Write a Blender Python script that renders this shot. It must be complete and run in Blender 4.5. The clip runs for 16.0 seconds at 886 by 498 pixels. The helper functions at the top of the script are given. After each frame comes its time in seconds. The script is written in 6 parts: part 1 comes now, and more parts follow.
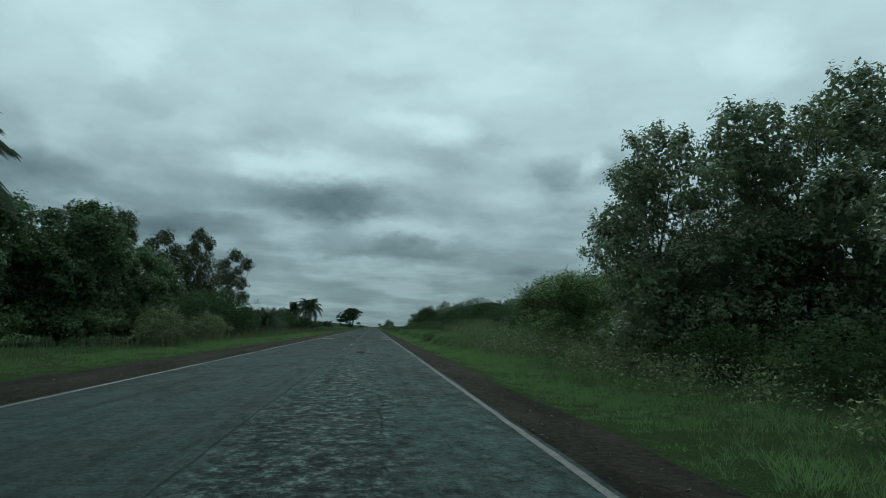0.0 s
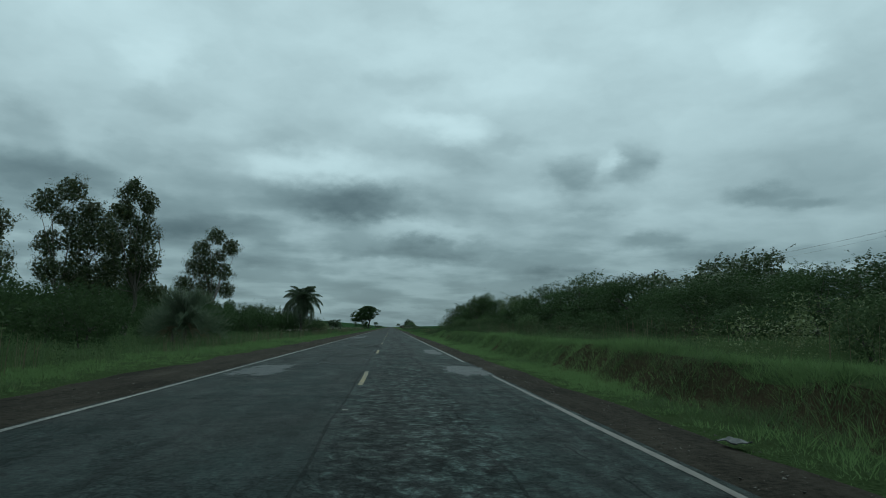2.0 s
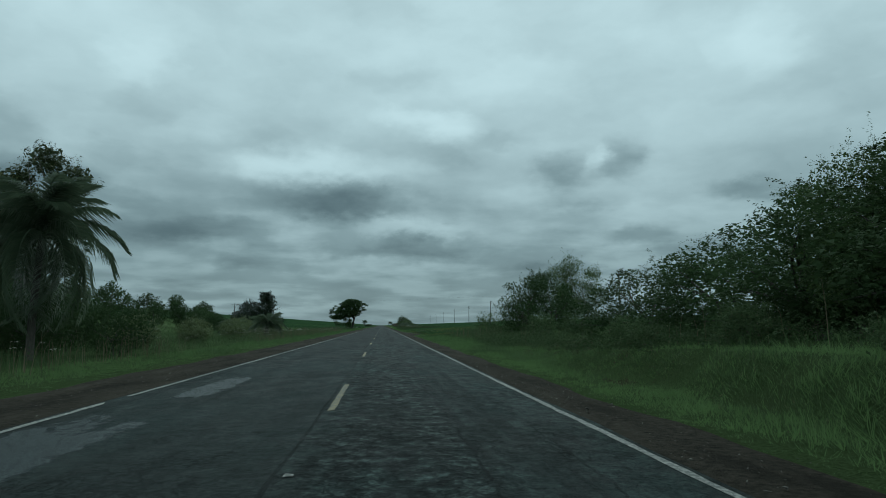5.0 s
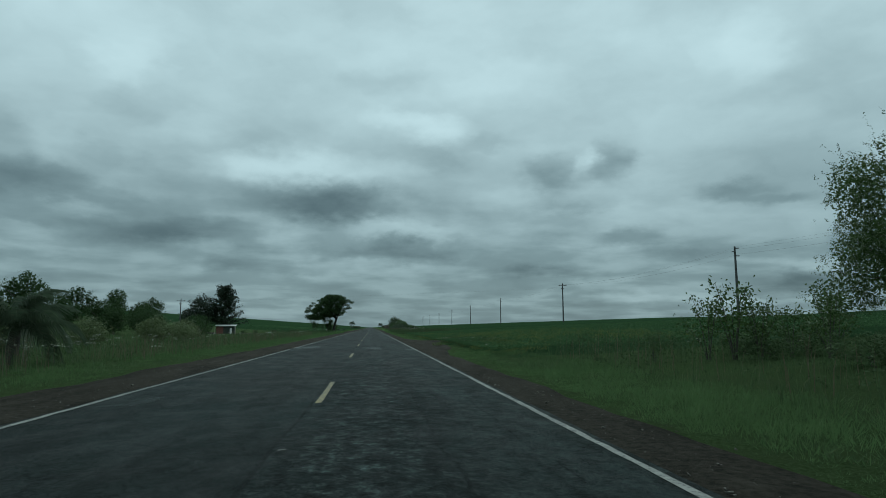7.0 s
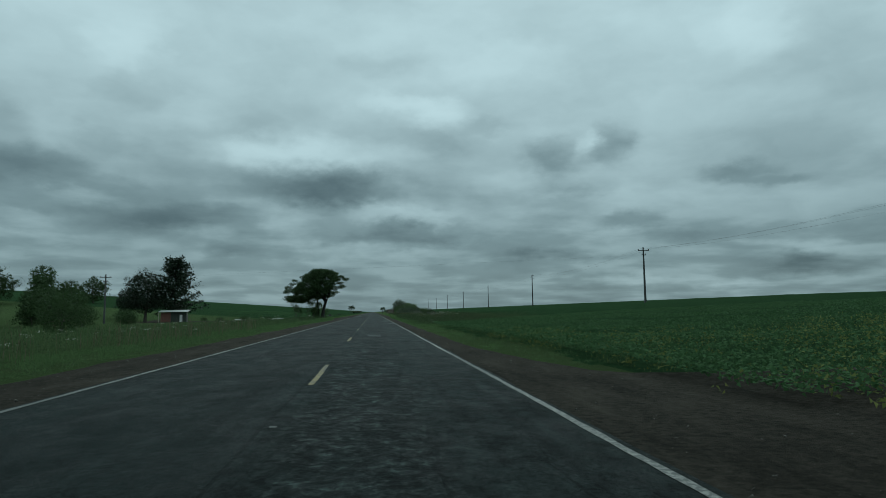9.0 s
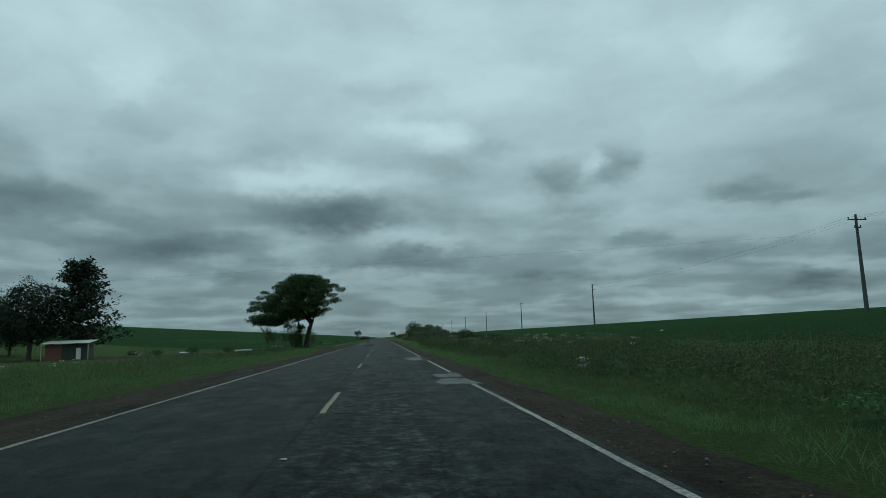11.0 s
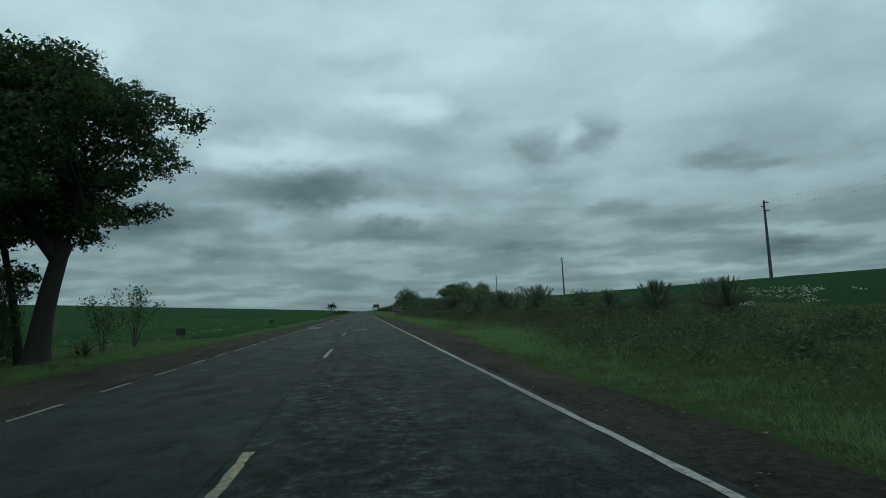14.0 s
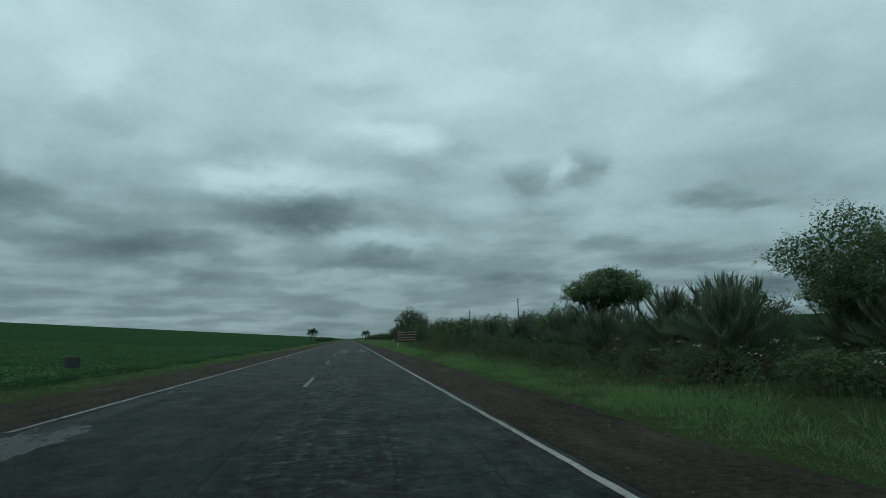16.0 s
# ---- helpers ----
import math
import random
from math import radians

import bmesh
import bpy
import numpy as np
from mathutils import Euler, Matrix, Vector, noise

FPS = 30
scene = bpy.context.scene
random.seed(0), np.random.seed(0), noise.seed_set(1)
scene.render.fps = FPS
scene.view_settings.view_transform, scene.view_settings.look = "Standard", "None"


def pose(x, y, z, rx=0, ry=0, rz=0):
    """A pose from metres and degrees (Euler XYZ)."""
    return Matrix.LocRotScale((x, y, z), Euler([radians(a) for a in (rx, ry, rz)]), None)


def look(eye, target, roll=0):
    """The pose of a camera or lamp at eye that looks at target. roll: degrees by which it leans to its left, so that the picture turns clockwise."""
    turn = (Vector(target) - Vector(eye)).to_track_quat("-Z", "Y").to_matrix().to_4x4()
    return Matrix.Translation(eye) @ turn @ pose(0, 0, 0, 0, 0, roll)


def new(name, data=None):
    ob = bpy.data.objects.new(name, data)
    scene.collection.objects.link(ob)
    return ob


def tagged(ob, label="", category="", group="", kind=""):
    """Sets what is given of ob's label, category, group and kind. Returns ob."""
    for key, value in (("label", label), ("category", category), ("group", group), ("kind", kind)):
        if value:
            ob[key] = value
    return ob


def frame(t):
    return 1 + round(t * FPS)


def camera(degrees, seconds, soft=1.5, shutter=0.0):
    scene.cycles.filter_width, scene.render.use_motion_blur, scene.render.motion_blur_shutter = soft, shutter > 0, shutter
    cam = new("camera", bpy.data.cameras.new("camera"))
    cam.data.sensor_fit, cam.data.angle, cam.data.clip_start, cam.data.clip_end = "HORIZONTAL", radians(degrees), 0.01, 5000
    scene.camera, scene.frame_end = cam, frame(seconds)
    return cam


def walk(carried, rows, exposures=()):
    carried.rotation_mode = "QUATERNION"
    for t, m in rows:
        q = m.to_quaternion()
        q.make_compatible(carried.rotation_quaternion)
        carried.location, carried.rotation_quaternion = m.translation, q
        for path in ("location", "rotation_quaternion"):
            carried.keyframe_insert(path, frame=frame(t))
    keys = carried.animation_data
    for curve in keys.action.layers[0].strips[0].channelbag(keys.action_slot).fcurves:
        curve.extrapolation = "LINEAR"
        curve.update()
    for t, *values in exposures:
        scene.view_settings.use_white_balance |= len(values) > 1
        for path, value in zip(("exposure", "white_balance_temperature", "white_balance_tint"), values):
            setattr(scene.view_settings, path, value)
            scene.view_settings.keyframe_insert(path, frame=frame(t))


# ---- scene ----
cam = camera(70.24, 16.0, soft=0.65, shutter=0.0)
# seconds, x, y, yaw to the left, pitch, roll; the eye rides 1.25 m over the road
ROWS = [
    (0.0, 1.47, 0.00, -6.12, 7.14, 1.11), (0.5, 0.99, 10.82, -4.06, 6.89, 1.81), (1.0, 0.70, 21.72, -6.61, 9.46, 2.95),
    (1.5, 0.62, 32.72, -6.83, 6.62, 1.39), (2.0, 0.62, 43.81, -4.59, 7.10, 0.82), (2.5, 0.55, 54.98, -6.82, 9.23, 0.08),
    (3.0, 0.69, 66.23, -6.17, 7.54, -0.78), (3.5, 0.87, 77.55, -7.10, 7.69, -2.20), (4.0, 0.81, 88.95, -5.90, 5.98, -1.67),
    (4.5, 0.72, 100.42, -5.18, 6.70, -0.51), (7.0, 0.87, 158.72, -6.47, 7.05, -0.27), (7.5, 0.91, 170.55, -5.46, 5.66, 0.10),
    (8.0, 1.04, 182.42, -4.90, 4.89, -0.85), (8.5, 1.04, 194.34, -6.97, 5.92, -0.39), (9.0, 1.07, 206.30, -6.36, 5.61, -0.75),
    (11.5, 1.00, 266.59, -5.67, 8.06, -1.92), (12.0, 0.88, 278.73, -4.43, 5.61, -0.70), (12.5, 0.82, 290.89, -6.57, 6.94, -0.55),
    (13.0, 0.88, 303.06, -6.87, 8.51, -1.53), (13.5, 1.04, 315.24, -7.50, 7.77, -2.03), (14.0, 1.10, 327.44, -7.50, 5.23, -3.07),
    (14.5, 1.03, 339.63, -6.53, 7.67, -1.77), (15.0, 1.05, 351.83, -7.21, 8.08, -1.62), (15.5, 1.11, 364.03, -7.21, 6.39, -0.74),
    (16.0, 1.19, 376.23, -8.52, 7.88, -1.46),
]


def eye_pose(x, y, yaw, pitch, roll):
    a, b = radians(yaw), radians(pitch)
    way = Vector((-math.sin(a) * math.cos(b), math.cos(a) * math.cos(b), math.sin(b)))
    eye = Vector((x, y, 1.25))
    return look(eye, eye + way, roll)


walk(cam, [(t, eye_pose(*rest)) for t, *rest in ROWS],
     [(0.0, 0.10), (1.0, 0.04), (2.0, 0.02), (4.5, 0.03), (7.0, 0.0), (7.5, -0.05), (9.0, -0.08), (11.5, -0.1), (12.5, -0.14), (13.5, -0.03), (14.5, -0.03), (15.0, -0.08), (16.0, -0.06)])

# ---------------------------------------------------------------- sky and sun
SUN_EL, SUN_AZ = radians(52), radians(8)
world = bpy.data.worlds.new("overcast")
scene.world = world
world.use_nodes = True
wt = world.node_tree
wt.nodes.clear()


def wmath(op, a, b=None, c=None):
    n = wt.nodes.new("ShaderNodeMath")
    n.operation = op
    for i, v in enumerate((a, b, c)):
        if v is None:
            continue
        if isinstance(v, (int, float)):
            n.inputs[i].default_value = v
        else:
            wt.links.new(v, n.inputs[i])
    return n.outputs[0]


def wvec(op, a, b):
    n = wt.nodes.new("ShaderNodeVectorMath")
    n.operation = op
    for i, v in enumerate((a, b)):
        if isinstance(v, tuple):
            n.inputs[i].default_value = v
        else:
            wt.links.new(v, n.inputs[i])
    return n


def wnoise(vec, scale, detail, rough=0.55, distort=0.0):
    n = wt.nodes.new("ShaderNodeTexNoise")
    n.inputs["Scale"].default_value = scale
    n.inputs["Detail"].default_value = detail
    n.inputs["Roughness"].default_value = rough
    n.inputs["Distortion"].default_value = distort
    wt.links.new(vec, n.inputs["Vector"])
    return n


tc = wt.nodes.new("ShaderNodeTexCoord").outputs["Generated"]
sep = wt.nodes.new("ShaderNodeSeparateXYZ")
wt.links.new(tc, sep.inputs[0])
dx, dy, dz = sep.outputs
up = wmath("MAXIMUM", dz, 0.0)
# the cloud deck lies flat overhead, so it closes up towards the horizon
inv = wmath("DIVIDE", 1.0, wmath("ADD", up, 0.13))
plane = wt.nodes.new("ShaderNodeCombineXYZ")
wt.links.new(wmath("MULTIPLY", dx, inv), plane.inputs[0])
wt.links.new(wmath("MULTIPLY", dy, inv), plane.inputs[1])


def wramp(v, lo, hi, a, b):
    mr = wt.nodes.new("ShaderNodeMapRange")
    mr.interpolation_type = "SMOOTHSTEP"
    wt.links.new(v, mr.inputs[0])
    for i, q in enumerate((lo, hi, a, b)):
        mr.inputs[i + 1].default_value = q
    return mr.outputs[0]


deck = wnoise(plane.outputs[0], 1.5, 5.0, 0.5, 0.15).outputs["Fac"]
deck_big = wnoise(plane.outputs[0], 0.42, 3.0).outputs["Fac"]
# the heavier and the brighter clouds: bearing, height, half width, half height (degrees), weight
CLOUDS = [
    (-24.0, 9.0, 14.0, 6.0, -0.15), (28.0, 24.0, 14.0, 8.0, -0.2),
    (-4.5, 11.2, 6.8, 1.7, -1.2), (-2.0, 10.3, 4.6, 0.8, -0.35), (-28.1, 11.3, 5.7, 1.6, -1.05), (-30.0, 15.0, 2.7, 2.1, -0.5), (-17.4, 8.3, 7.4, 1.3, -0.9),
    (-20.7, 10.3, 2.7, 0.7, -0.35), (3.7, 7.0, 5.6, 1.1, -0.95), (-3.0, 6.6, 3.6, 0.6, -0.35), (16.4, 13.4, 2.7, 1.5, -0.75), (21.9, 14.2, 2.0, 1.7, -0.75),
    (18.6, 10.6, 3.2, 0.7, -0.35), (31.6, 11.1, 2.7, 0.9, -0.7), (35.2, 10.2, 2.3, 0.4, -0.4), (22.3, 7.5, 2.8, 0.8, -0.55), (28.2, 6.3, 3.0, 0.5, -0.35),
    (16.5, 7.7, 2.0, 0.7, -0.3), (15.9, 4.8, 4.3, 0.5, -0.5), (36.9, 3.3, 3.9, 0.8, -0.7), (-6.0, 5.2, 3.3, 0.6, -0.4), (-12.8, 5.7, 3.1, 0.5, -0.35),
    (2.6, 21.9, 5.1, 1.2, -0.22), (3.8, 15.4, 5.8, 1.5, -0.32), (10.6, 16.7, 3.0, 0.7, -0.25), (-22.3, 13.7, 2.8, 1.2, -0.35), (-20.9, 18.5, 2.6, 1.8, -0.25),
    (7.4, 10.8, 4.3, 1.0, -0.35), (-26.9, 8.8, 5.0, 0.7, -0.3), (-11.0, 16.2, 3.3, 1.2, -0.18), (-5.0, 14.2, 6.2, 1.3, 0.6), (-11.0, 13.7, 2.4, 1.0, 0.3),
    (5.9, 17.8, 2.6, 1.2, 0.65), (2.3, 18.8, 2.7, 0.6, 0.35), (-21.4, 21.0, 2.2, 1.9, 0.5), (2.7, 8.7, 3.8, 0.6, 0.4), (33.7, 22.2, 2.6, 1.9, 0.5),
    (14.4, 22.0, 4.5, 2.4, 0.25), (19.5, 14.4, 0.8, 0.7, 0.45), (37.0, 4.7, 3.7, 0.4, 0.3), (25.3, 2.3, 9.9, 0.4, 0.25), (-8.5, 8.0, 2.0, 0.7, 0.35),
    (-14.3, 16.5, 2.8, 1.0, 0.2), (-28.3, 6.1, 3.7, 0.5, 0.25), (25.1, 18.1, 5.0, 1.9, 0.2), (25.7, 9.6, 5.2, 1.2, 0.2),
]
flat = wt.nodes.new("ShaderNodeCombineXYZ")
elev = wmath("MULTIPLY", wmath("ARCSINE", dz), 57.2958)
wt.links.new(wmath("MULTIPLY", wmath("ARCTAN2", dx, dy), 57.2958), flat.inputs[0])
wt.links.new(elev, flat.inputs[1])
# billows: the outlines bulge at two sizes
lump = wnoise(wvec("MULTIPLY", flat.outputs[0], (0.22, 0.42, 1.0)).outputs[0], 1.0, 2.0, 0.5).outputs["Color"]
fray = wnoise(wvec("MULTIPLY", flat.outputs[0], (0.7, 1.2, 1.0)).outputs[0], 1.0, 4.0, 0.6).outputs["Color"]
rag = wvec("MULTIPLY", wvec("SUBTRACT", lump, (0.5, 0.5, 0.5)).outputs[0], (4.2, 1.9, 0.0)).outputs[0]
rag = wvec("ADD", rag, wvec("MULTIPLY", wvec("SUBTRACT", fray, (0.5, 0.5, 0.5)).outputs[0], (1.8, 1.1, 0.0)).outputs[0]).outputs[0]
bearing = wvec("ADD", flat.outputs[0], rag).outputs[0]
total = None
for az, el, hw, hh, weight in CLOUDS:
    off = wvec("SUBTRACT", bearing, (az, el, 0.0)).outputs[0]
    far = wvec("MULTIPLY", off, (1 / hw, 1 / hh, 0.0)).outputs[0]
    ln = wt.nodes.new("ShaderNodeVectorMath")
    ln.operation = "LENGTH"
    wt.links.new(far, ln.inputs[0])
    bit = wramp(ln.outputs["Value"], 0.1, 1.6 if weight < 0 else 1.9, weight, 0.0)
    total = bit if total is None else wmath("ADD", total, bit)
near_horizon = wramp(elev, 3.0, 17.0, 1.0, 0.0)
value = wmath("ADD", wmath("MULTIPLY", wramp(deck, 0.36, 0.64, -0.5, 0.5), wmath("MULTIPLY_ADD", near_horizon, 0.07, 0.10)), wmath("MULTIPLY", wmath("SUBTRACT", deck_big, 0.5), 0.45))
value = wmath("ADD", value, wmath("MULTIPLY", wmath("SUBTRACT", wnoise(wvec("MULTIPLY", bearing, (0.11, 0.2, 1.0)).outputs[0], 1.0, 4.0, 0.5).outputs["Fac"], 0.5), 0.30))
value = wmath("ADD", value, wmath("MULTIPLY", total, 0.31))
# brighter towards the zenith, as under any overcast sky
value = wmath("ADD", value, wmath("MULTIPLY_ADD", wmath("MINIMUM", up, 0.42), 1.12, 0.235))
ramp = wt.nodes.new("ShaderNodeValToRGB")
wt.links.new(value, ramp.inputs[0])
stops = ramp.color_ramp.elements
stops[0].position, stops[0].color = 0.0, (0.085, 0.145, 0.162, 1)
stops[1].position, stops[1].color = 1.0, (0.655, 0.90, 0.95, 1)
for at, col in ((0.28, (0.194, 0.298, 0.322, 1)), (0.5, (0.343, 0.495, 0.528, 1)), (0.72, (0.498, 0.70, 0.742, 1))):
    e = stops.new(at)
    e.color = col
sky = wt.nodes.new("ShaderNodeTexSky")
sky.sky_type = "NISHITA"
sky.sun_disc = False
sky.sun_elevation, sky.sun_rotation = SUN_EL, SUN_AZ
bg_sky, bg_cloud = wt.nodes.new("ShaderNodeBackground"), wt.nodes.new("ShaderNodeBackground")
wt.links.new(sky.outputs[0], bg_sky.inputs[0])
bg_sky.inputs[1].default_value = 0.05
wt.links.new(ramp.outputs[0], bg_cloud.inputs[0])
bg_cloud.inputs[1].default_value = 1.0
mixer = wt.nodes.new("ShaderNodeMixShader")
mixer.inputs[0].default_value = 0.94
wt.links.new(bg_sky.outputs[0], mixer.inputs[1])
wt.links.new(bg_cloud.outputs[0], mixer.inputs[2])
wout = wt.nodes.new("ShaderNodeOutputWorld")
wt.links.new(mixer.outputs[0], wout.inputs[0])

sun_data = bpy.data.lights.new("sun", "SUN")
sun_data.energy, sun_data.angle, sun_data.color = 1.25, radians(45), (0.80, 1.0, 0.99)
sun = new("sun", sun_data)
sun_dir = Vector((math.sin(SUN_AZ) * math.cos(SUN_EL), math.cos(SUN_AZ) * math.cos(SUN_EL), math.sin(SUN_EL)))
sun.matrix_world = look(sun_dir * 300, (0, 0, 0))

# ---------------------------------------------------------------- materials


def material(name):
    m = bpy.data.materials.new(name)
    m.use_nodes = True
    return m, m.node_tree, m.node_tree.nodes["Principled BSDF"]


def tex(nt, kind, coords, scale, detail=4.0, rough=0.55):
    n = nt.nodes.new(kind)
    if coords is not None:
        nt.links.new(coords, n.inputs["Vector"])
    n.inputs["Scale"].default_value = scale
    if kind == "ShaderNodeTexNoise":
        n.inputs["Detail"].default_value, n.inputs["Roughness"].default_value = detail, rough
    return n


def ramp_of(nt, fac, stops_list):
    r = nt.nodes.new("ShaderNodeValToRGB")
    nt.links.new(fac, r.inputs[0])
    els = r.color_ramp.elements
    for i, (p, c) in enumerate(stops_list):
        e = els[i] if i < 2 else els.new(p)
        e.position, e.color = p, (*c, 1) if len(c) == 3 else (c[0], c[0], c[0], 1)
    return r.outputs[0]


def mixed(nt, fac, a, b, mode="MIX"):
    m = nt.nodes.new("ShaderNodeMix")
    m.data_type, m.blend_type = "RGBA", mode
    for sock, v in ((m.inputs[0], fac), (m.inputs[6], a), (m.inputs[7], b)):
        if isinstance(v, (int, float)):
            sock.default_value = v
        elif isinstance(v, tuple):
            sock.default_value = (*v, 1)
        else:
            nt.links.new(v, sock)
    return m.outputs[2]


def nmath(nt, op, a, b=None, clamp=False):
    n = nt.nodes.new("ShaderNodeMath")
    n.operation, n.use_clamp = op, clamp
    for i, v in enumerate((a, b)):
        if v is None:
            continue
        if isinstance(v, (int, float)):
            n.inputs[i].default_value = v
        else:
            nt.links.new(v, n.inputs[i])
    return n.outputs[0]


def bump(nt, bsdf, h, strength, dist):
    b = nt.nodes.new("ShaderNodeBump")
    b.inputs["Strength"].default_value, b.inputs["Distance"].default_value = strength, dist
    nt.links.new(h, b.inputs["Height"])
    nt.links.new(b.outputs[0], bsdf.inputs["Normal"])


def place_of(nt, scale=(1, 1, 1)):
    c = nt.nodes.new("ShaderNodeTexCoord").outputs["Object"]
    if scale == (1, 1, 1):
        return c
    m = nt.nodes.new("ShaderNodeMapping")
    m.inputs["Scale"].default_value = scale
    nt.links.new(c, m.inputs[0])
    return m.outputs[0]


def asphalt():
    """Old two-lane surface: a closer-grained lane, and one that has lost its binder along the wheel tracks."""
    m, nt, b = material("worn_asphalt")
    c = place_of(nt)
    sp = nt.nodes.new("ShaderNodeSeparateXYZ")
    nt.links.new(c, sp.inputs[0])

    def noise_of(scale_xyz, scale, detail, rough):
        return tex(nt, "ShaderNodeTexNoise", place_of(nt, scale_xyz), scale, detail, rough).outputs["Fac"]

    def about(v, k):
        return nmath(nt, "MULTIPLY", nmath(nt, "SUBTRACT", v, 0.5), k)

    def plus(*vs):
        t = vs[0]
        for v in vs[1:]:
            t = nmath(nt, "ADD", t, v)
        return t

    wob = noise_of((1, 0.15, 1), 1.2, 3, 0.55)
    xw = plus(sp.outputs[0], about(wob, 0.25))
    lane = nmath(nt, "GREATER_THAN", xw, -0.12)
    fine = noise_of((1, 1, 1), 21, 6, 0.85)
    grit = noise_of((1.0, 0.85, 1), 5.2, 8, 0.84)
    mid = noise_of((1, 0.6, 1), 1.5, 6, 0.68)
    streak = noise_of((2.4, 0.045, 1), 1.0, 5, 0.62)
    blot = noise_of((0.8, 0.16, 1), 0.8, 5, 0.6)
    # the bare-stone band, with ragged sides
    side = nmath(nt, "ABSOLUTE", nmath(nt, "SUBTRACT", xw, 0.95))
    raw = plus(side, about(streak, 1.1), about(mid, 0.9), about(grit, 0.5))
    raw = ramp_of(nt, raw, [(0.62, (1,)), (1.12, (0.12,))])
    left_col = ramp_of(nt, fine, [(0.34, (0.0050, 0.0070, 0.0072)), (0.66, (0.042, 0.055, 0.056))])
    left_col = mixed(nt, ramp_of(nt, grit, [(0.40, (0.75,)), (0.50, (0,))]), left_col, (0.0085, 0.0112, 0.0115))
    smooth = ramp_of(nt, fine, [(0.32, (0.0070, 0.0095, 0.0098)), (0.68, (0.052, 0.068, 0.069))])
    smooth = mixed(nt, ramp_of(nt, grit, [(0.38, (0.7,)), (0.47, (0,))]), smooth, (0.0070, 0.0092, 0.0095))
    stony = ramp_of(nt, grit, [(0.40, (0.0030, 0.0040, 0.0042)), (0.62, (0.098, 0.120, 0.121)), (0.51, (0.022, 0.028, 0.0285))])
    col = mixed(nt, lane, left_col, mixed(nt, raw, smooth, stony))
    # tyre-dark streaks, and paler blotches with a rusty or a bluish cast
    col = mixed(nt, ramp_of(nt, streak, [(0.52, (0,)), (0.66, (0.65,))]), col, (0.0085, 0.0110, 0.0113))
    col = mixed(nt, ramp_of(nt, mid, [(0.54, (0,)), (0.66, (0.5,))]), col, (0.033, 0.042, 0.0425))
    col = mixed(nt, ramp_of(nt, blot, [(0.50, (0,)), (0.64, (0.45,))]), col, (0.0125, 0.0160, 0.0163))
    cast = ramp_of(nt, noise_of((1, 0.4, 1), 0.45, 3, 0.5), [(0.38, (0.86, 1.03, 1.0)), (0.62, (1.02, 1.0, 0.95))])
    col = mixed(nt, 0.8, col, cast, "MULTIPLY")
    # crazing: short cracks, mostly near the outer edge and the raw band, gathered in patches
    warp = nt.nodes.new("ShaderNodeVectorMath")
    warp.operation = "MULTIPLY_ADD"
    nt.links.new(tex(nt, "ShaderNodeTexNoise", c, 3.0, 4).outputs["Color"], warp.inputs[0])
    warp.inputs[1].default_value = (0.55, 0.55, 0)
    nt.links.new(place_of(nt, (1.5, 0.75, 1)), warp.inputs[2])
    where = noise_of((1, 0.35, 1), 0.55, 3, 0.6)
    cracks = None
    for scale, width, gate in ((2.3, 0.016, 0.55), (5.2, 0.035, 0.56)):
        v = nt.nodes.new("ShaderNodeTexVoronoi")
        v.feature = "DISTANCE_TO_EDGE"
        nt.links.new(warp.outputs[0], v.inputs["Vector"])
        v.inputs["Scale"].default_value = scale
        one = nmath(nt, "MULTIPLY", nmath(nt, "LESS_THAN", v.outputs["Distance"], width), nmath(nt, "GREATER_THAN", plus(where, about(mid, 0.35)), gate))
        cracks = one if cracks is None else nmath(nt, "MAXIMUM", cracks, one)
    # long cracks that follow the lane
    long_wob = plus(sp.outputs[0], about(noise_of((0, 0.5, 1), 0.8, 6, 0.65), 0.55))
    for at_x, half, gate in ((1.62, 0.018, 0.50), (2.55, 0.014, 0.54)):
        one = nmath(nt, "LESS_THAN", nmath(nt, "ABSOLUTE", nmath(nt, "SUBTRACT", long_wob, at_x)), half)
        one = nmath(nt, "MULTIPLY", one, nmath(nt, "GREATER_THAN", noise_of((0.3, 0.12, 1), 1.0, 3, 0.6), gate))
        cracks = nmath(nt, "MAXIMUM", cracks, one)
    seam = nmath(nt, "LESS_THAN", nmath(nt, "ABSOLUTE", nmath(nt, "ADD", xw, 0.12)), 0.022)
    cracks = nmath(nt, "MAXIMUM", cracks, seam)
    col = mixed(nt, nmath(nt, "MULTIPLY", cracks, 0.6), col, (0.0030, 0.0038, 0.0040))
    # the road's tone drops in two steps along its length
    first_tone = nt.nodes.new("ShaderNodeMapRange")
    nt.links.new(sp.outputs[1], first_tone.inputs[0])
    first_tone.inputs[1].default_value, first_tone.inputs[2].default_value = 15.0, 60.0
    first_tone.inputs[3].default_value, first_tone.inputs[4].default_value = 1.75, 0.88
    later_tone = nt.nodes.new("ShaderNodeMapRange")
    nt.links.new(sp.outputs[1], later_tone.inputs[0])
    later_tone.inputs[1].default_value, later_tone.inputs[2].default_value = 120.0, 180.0
    later_tone.inputs[3].default_value, later_tone.inputs[4].default_value = 1.0, 0.68
    hs = nt.nodes.new("ShaderNodeHueSaturation")
    clods = ramp_of(nt, noise_of((1.0, 0.7, 1), 3.4, 8, 0.8), [(0.37, (0.35,)), (0.63, (1.7,))])
    clods = mixed(nt, nmath(nt, "ADD", nmath(nt, "MULTIPLY", lane, 0.65), 0.35), (1.0, 1.0, 1.0), clods)
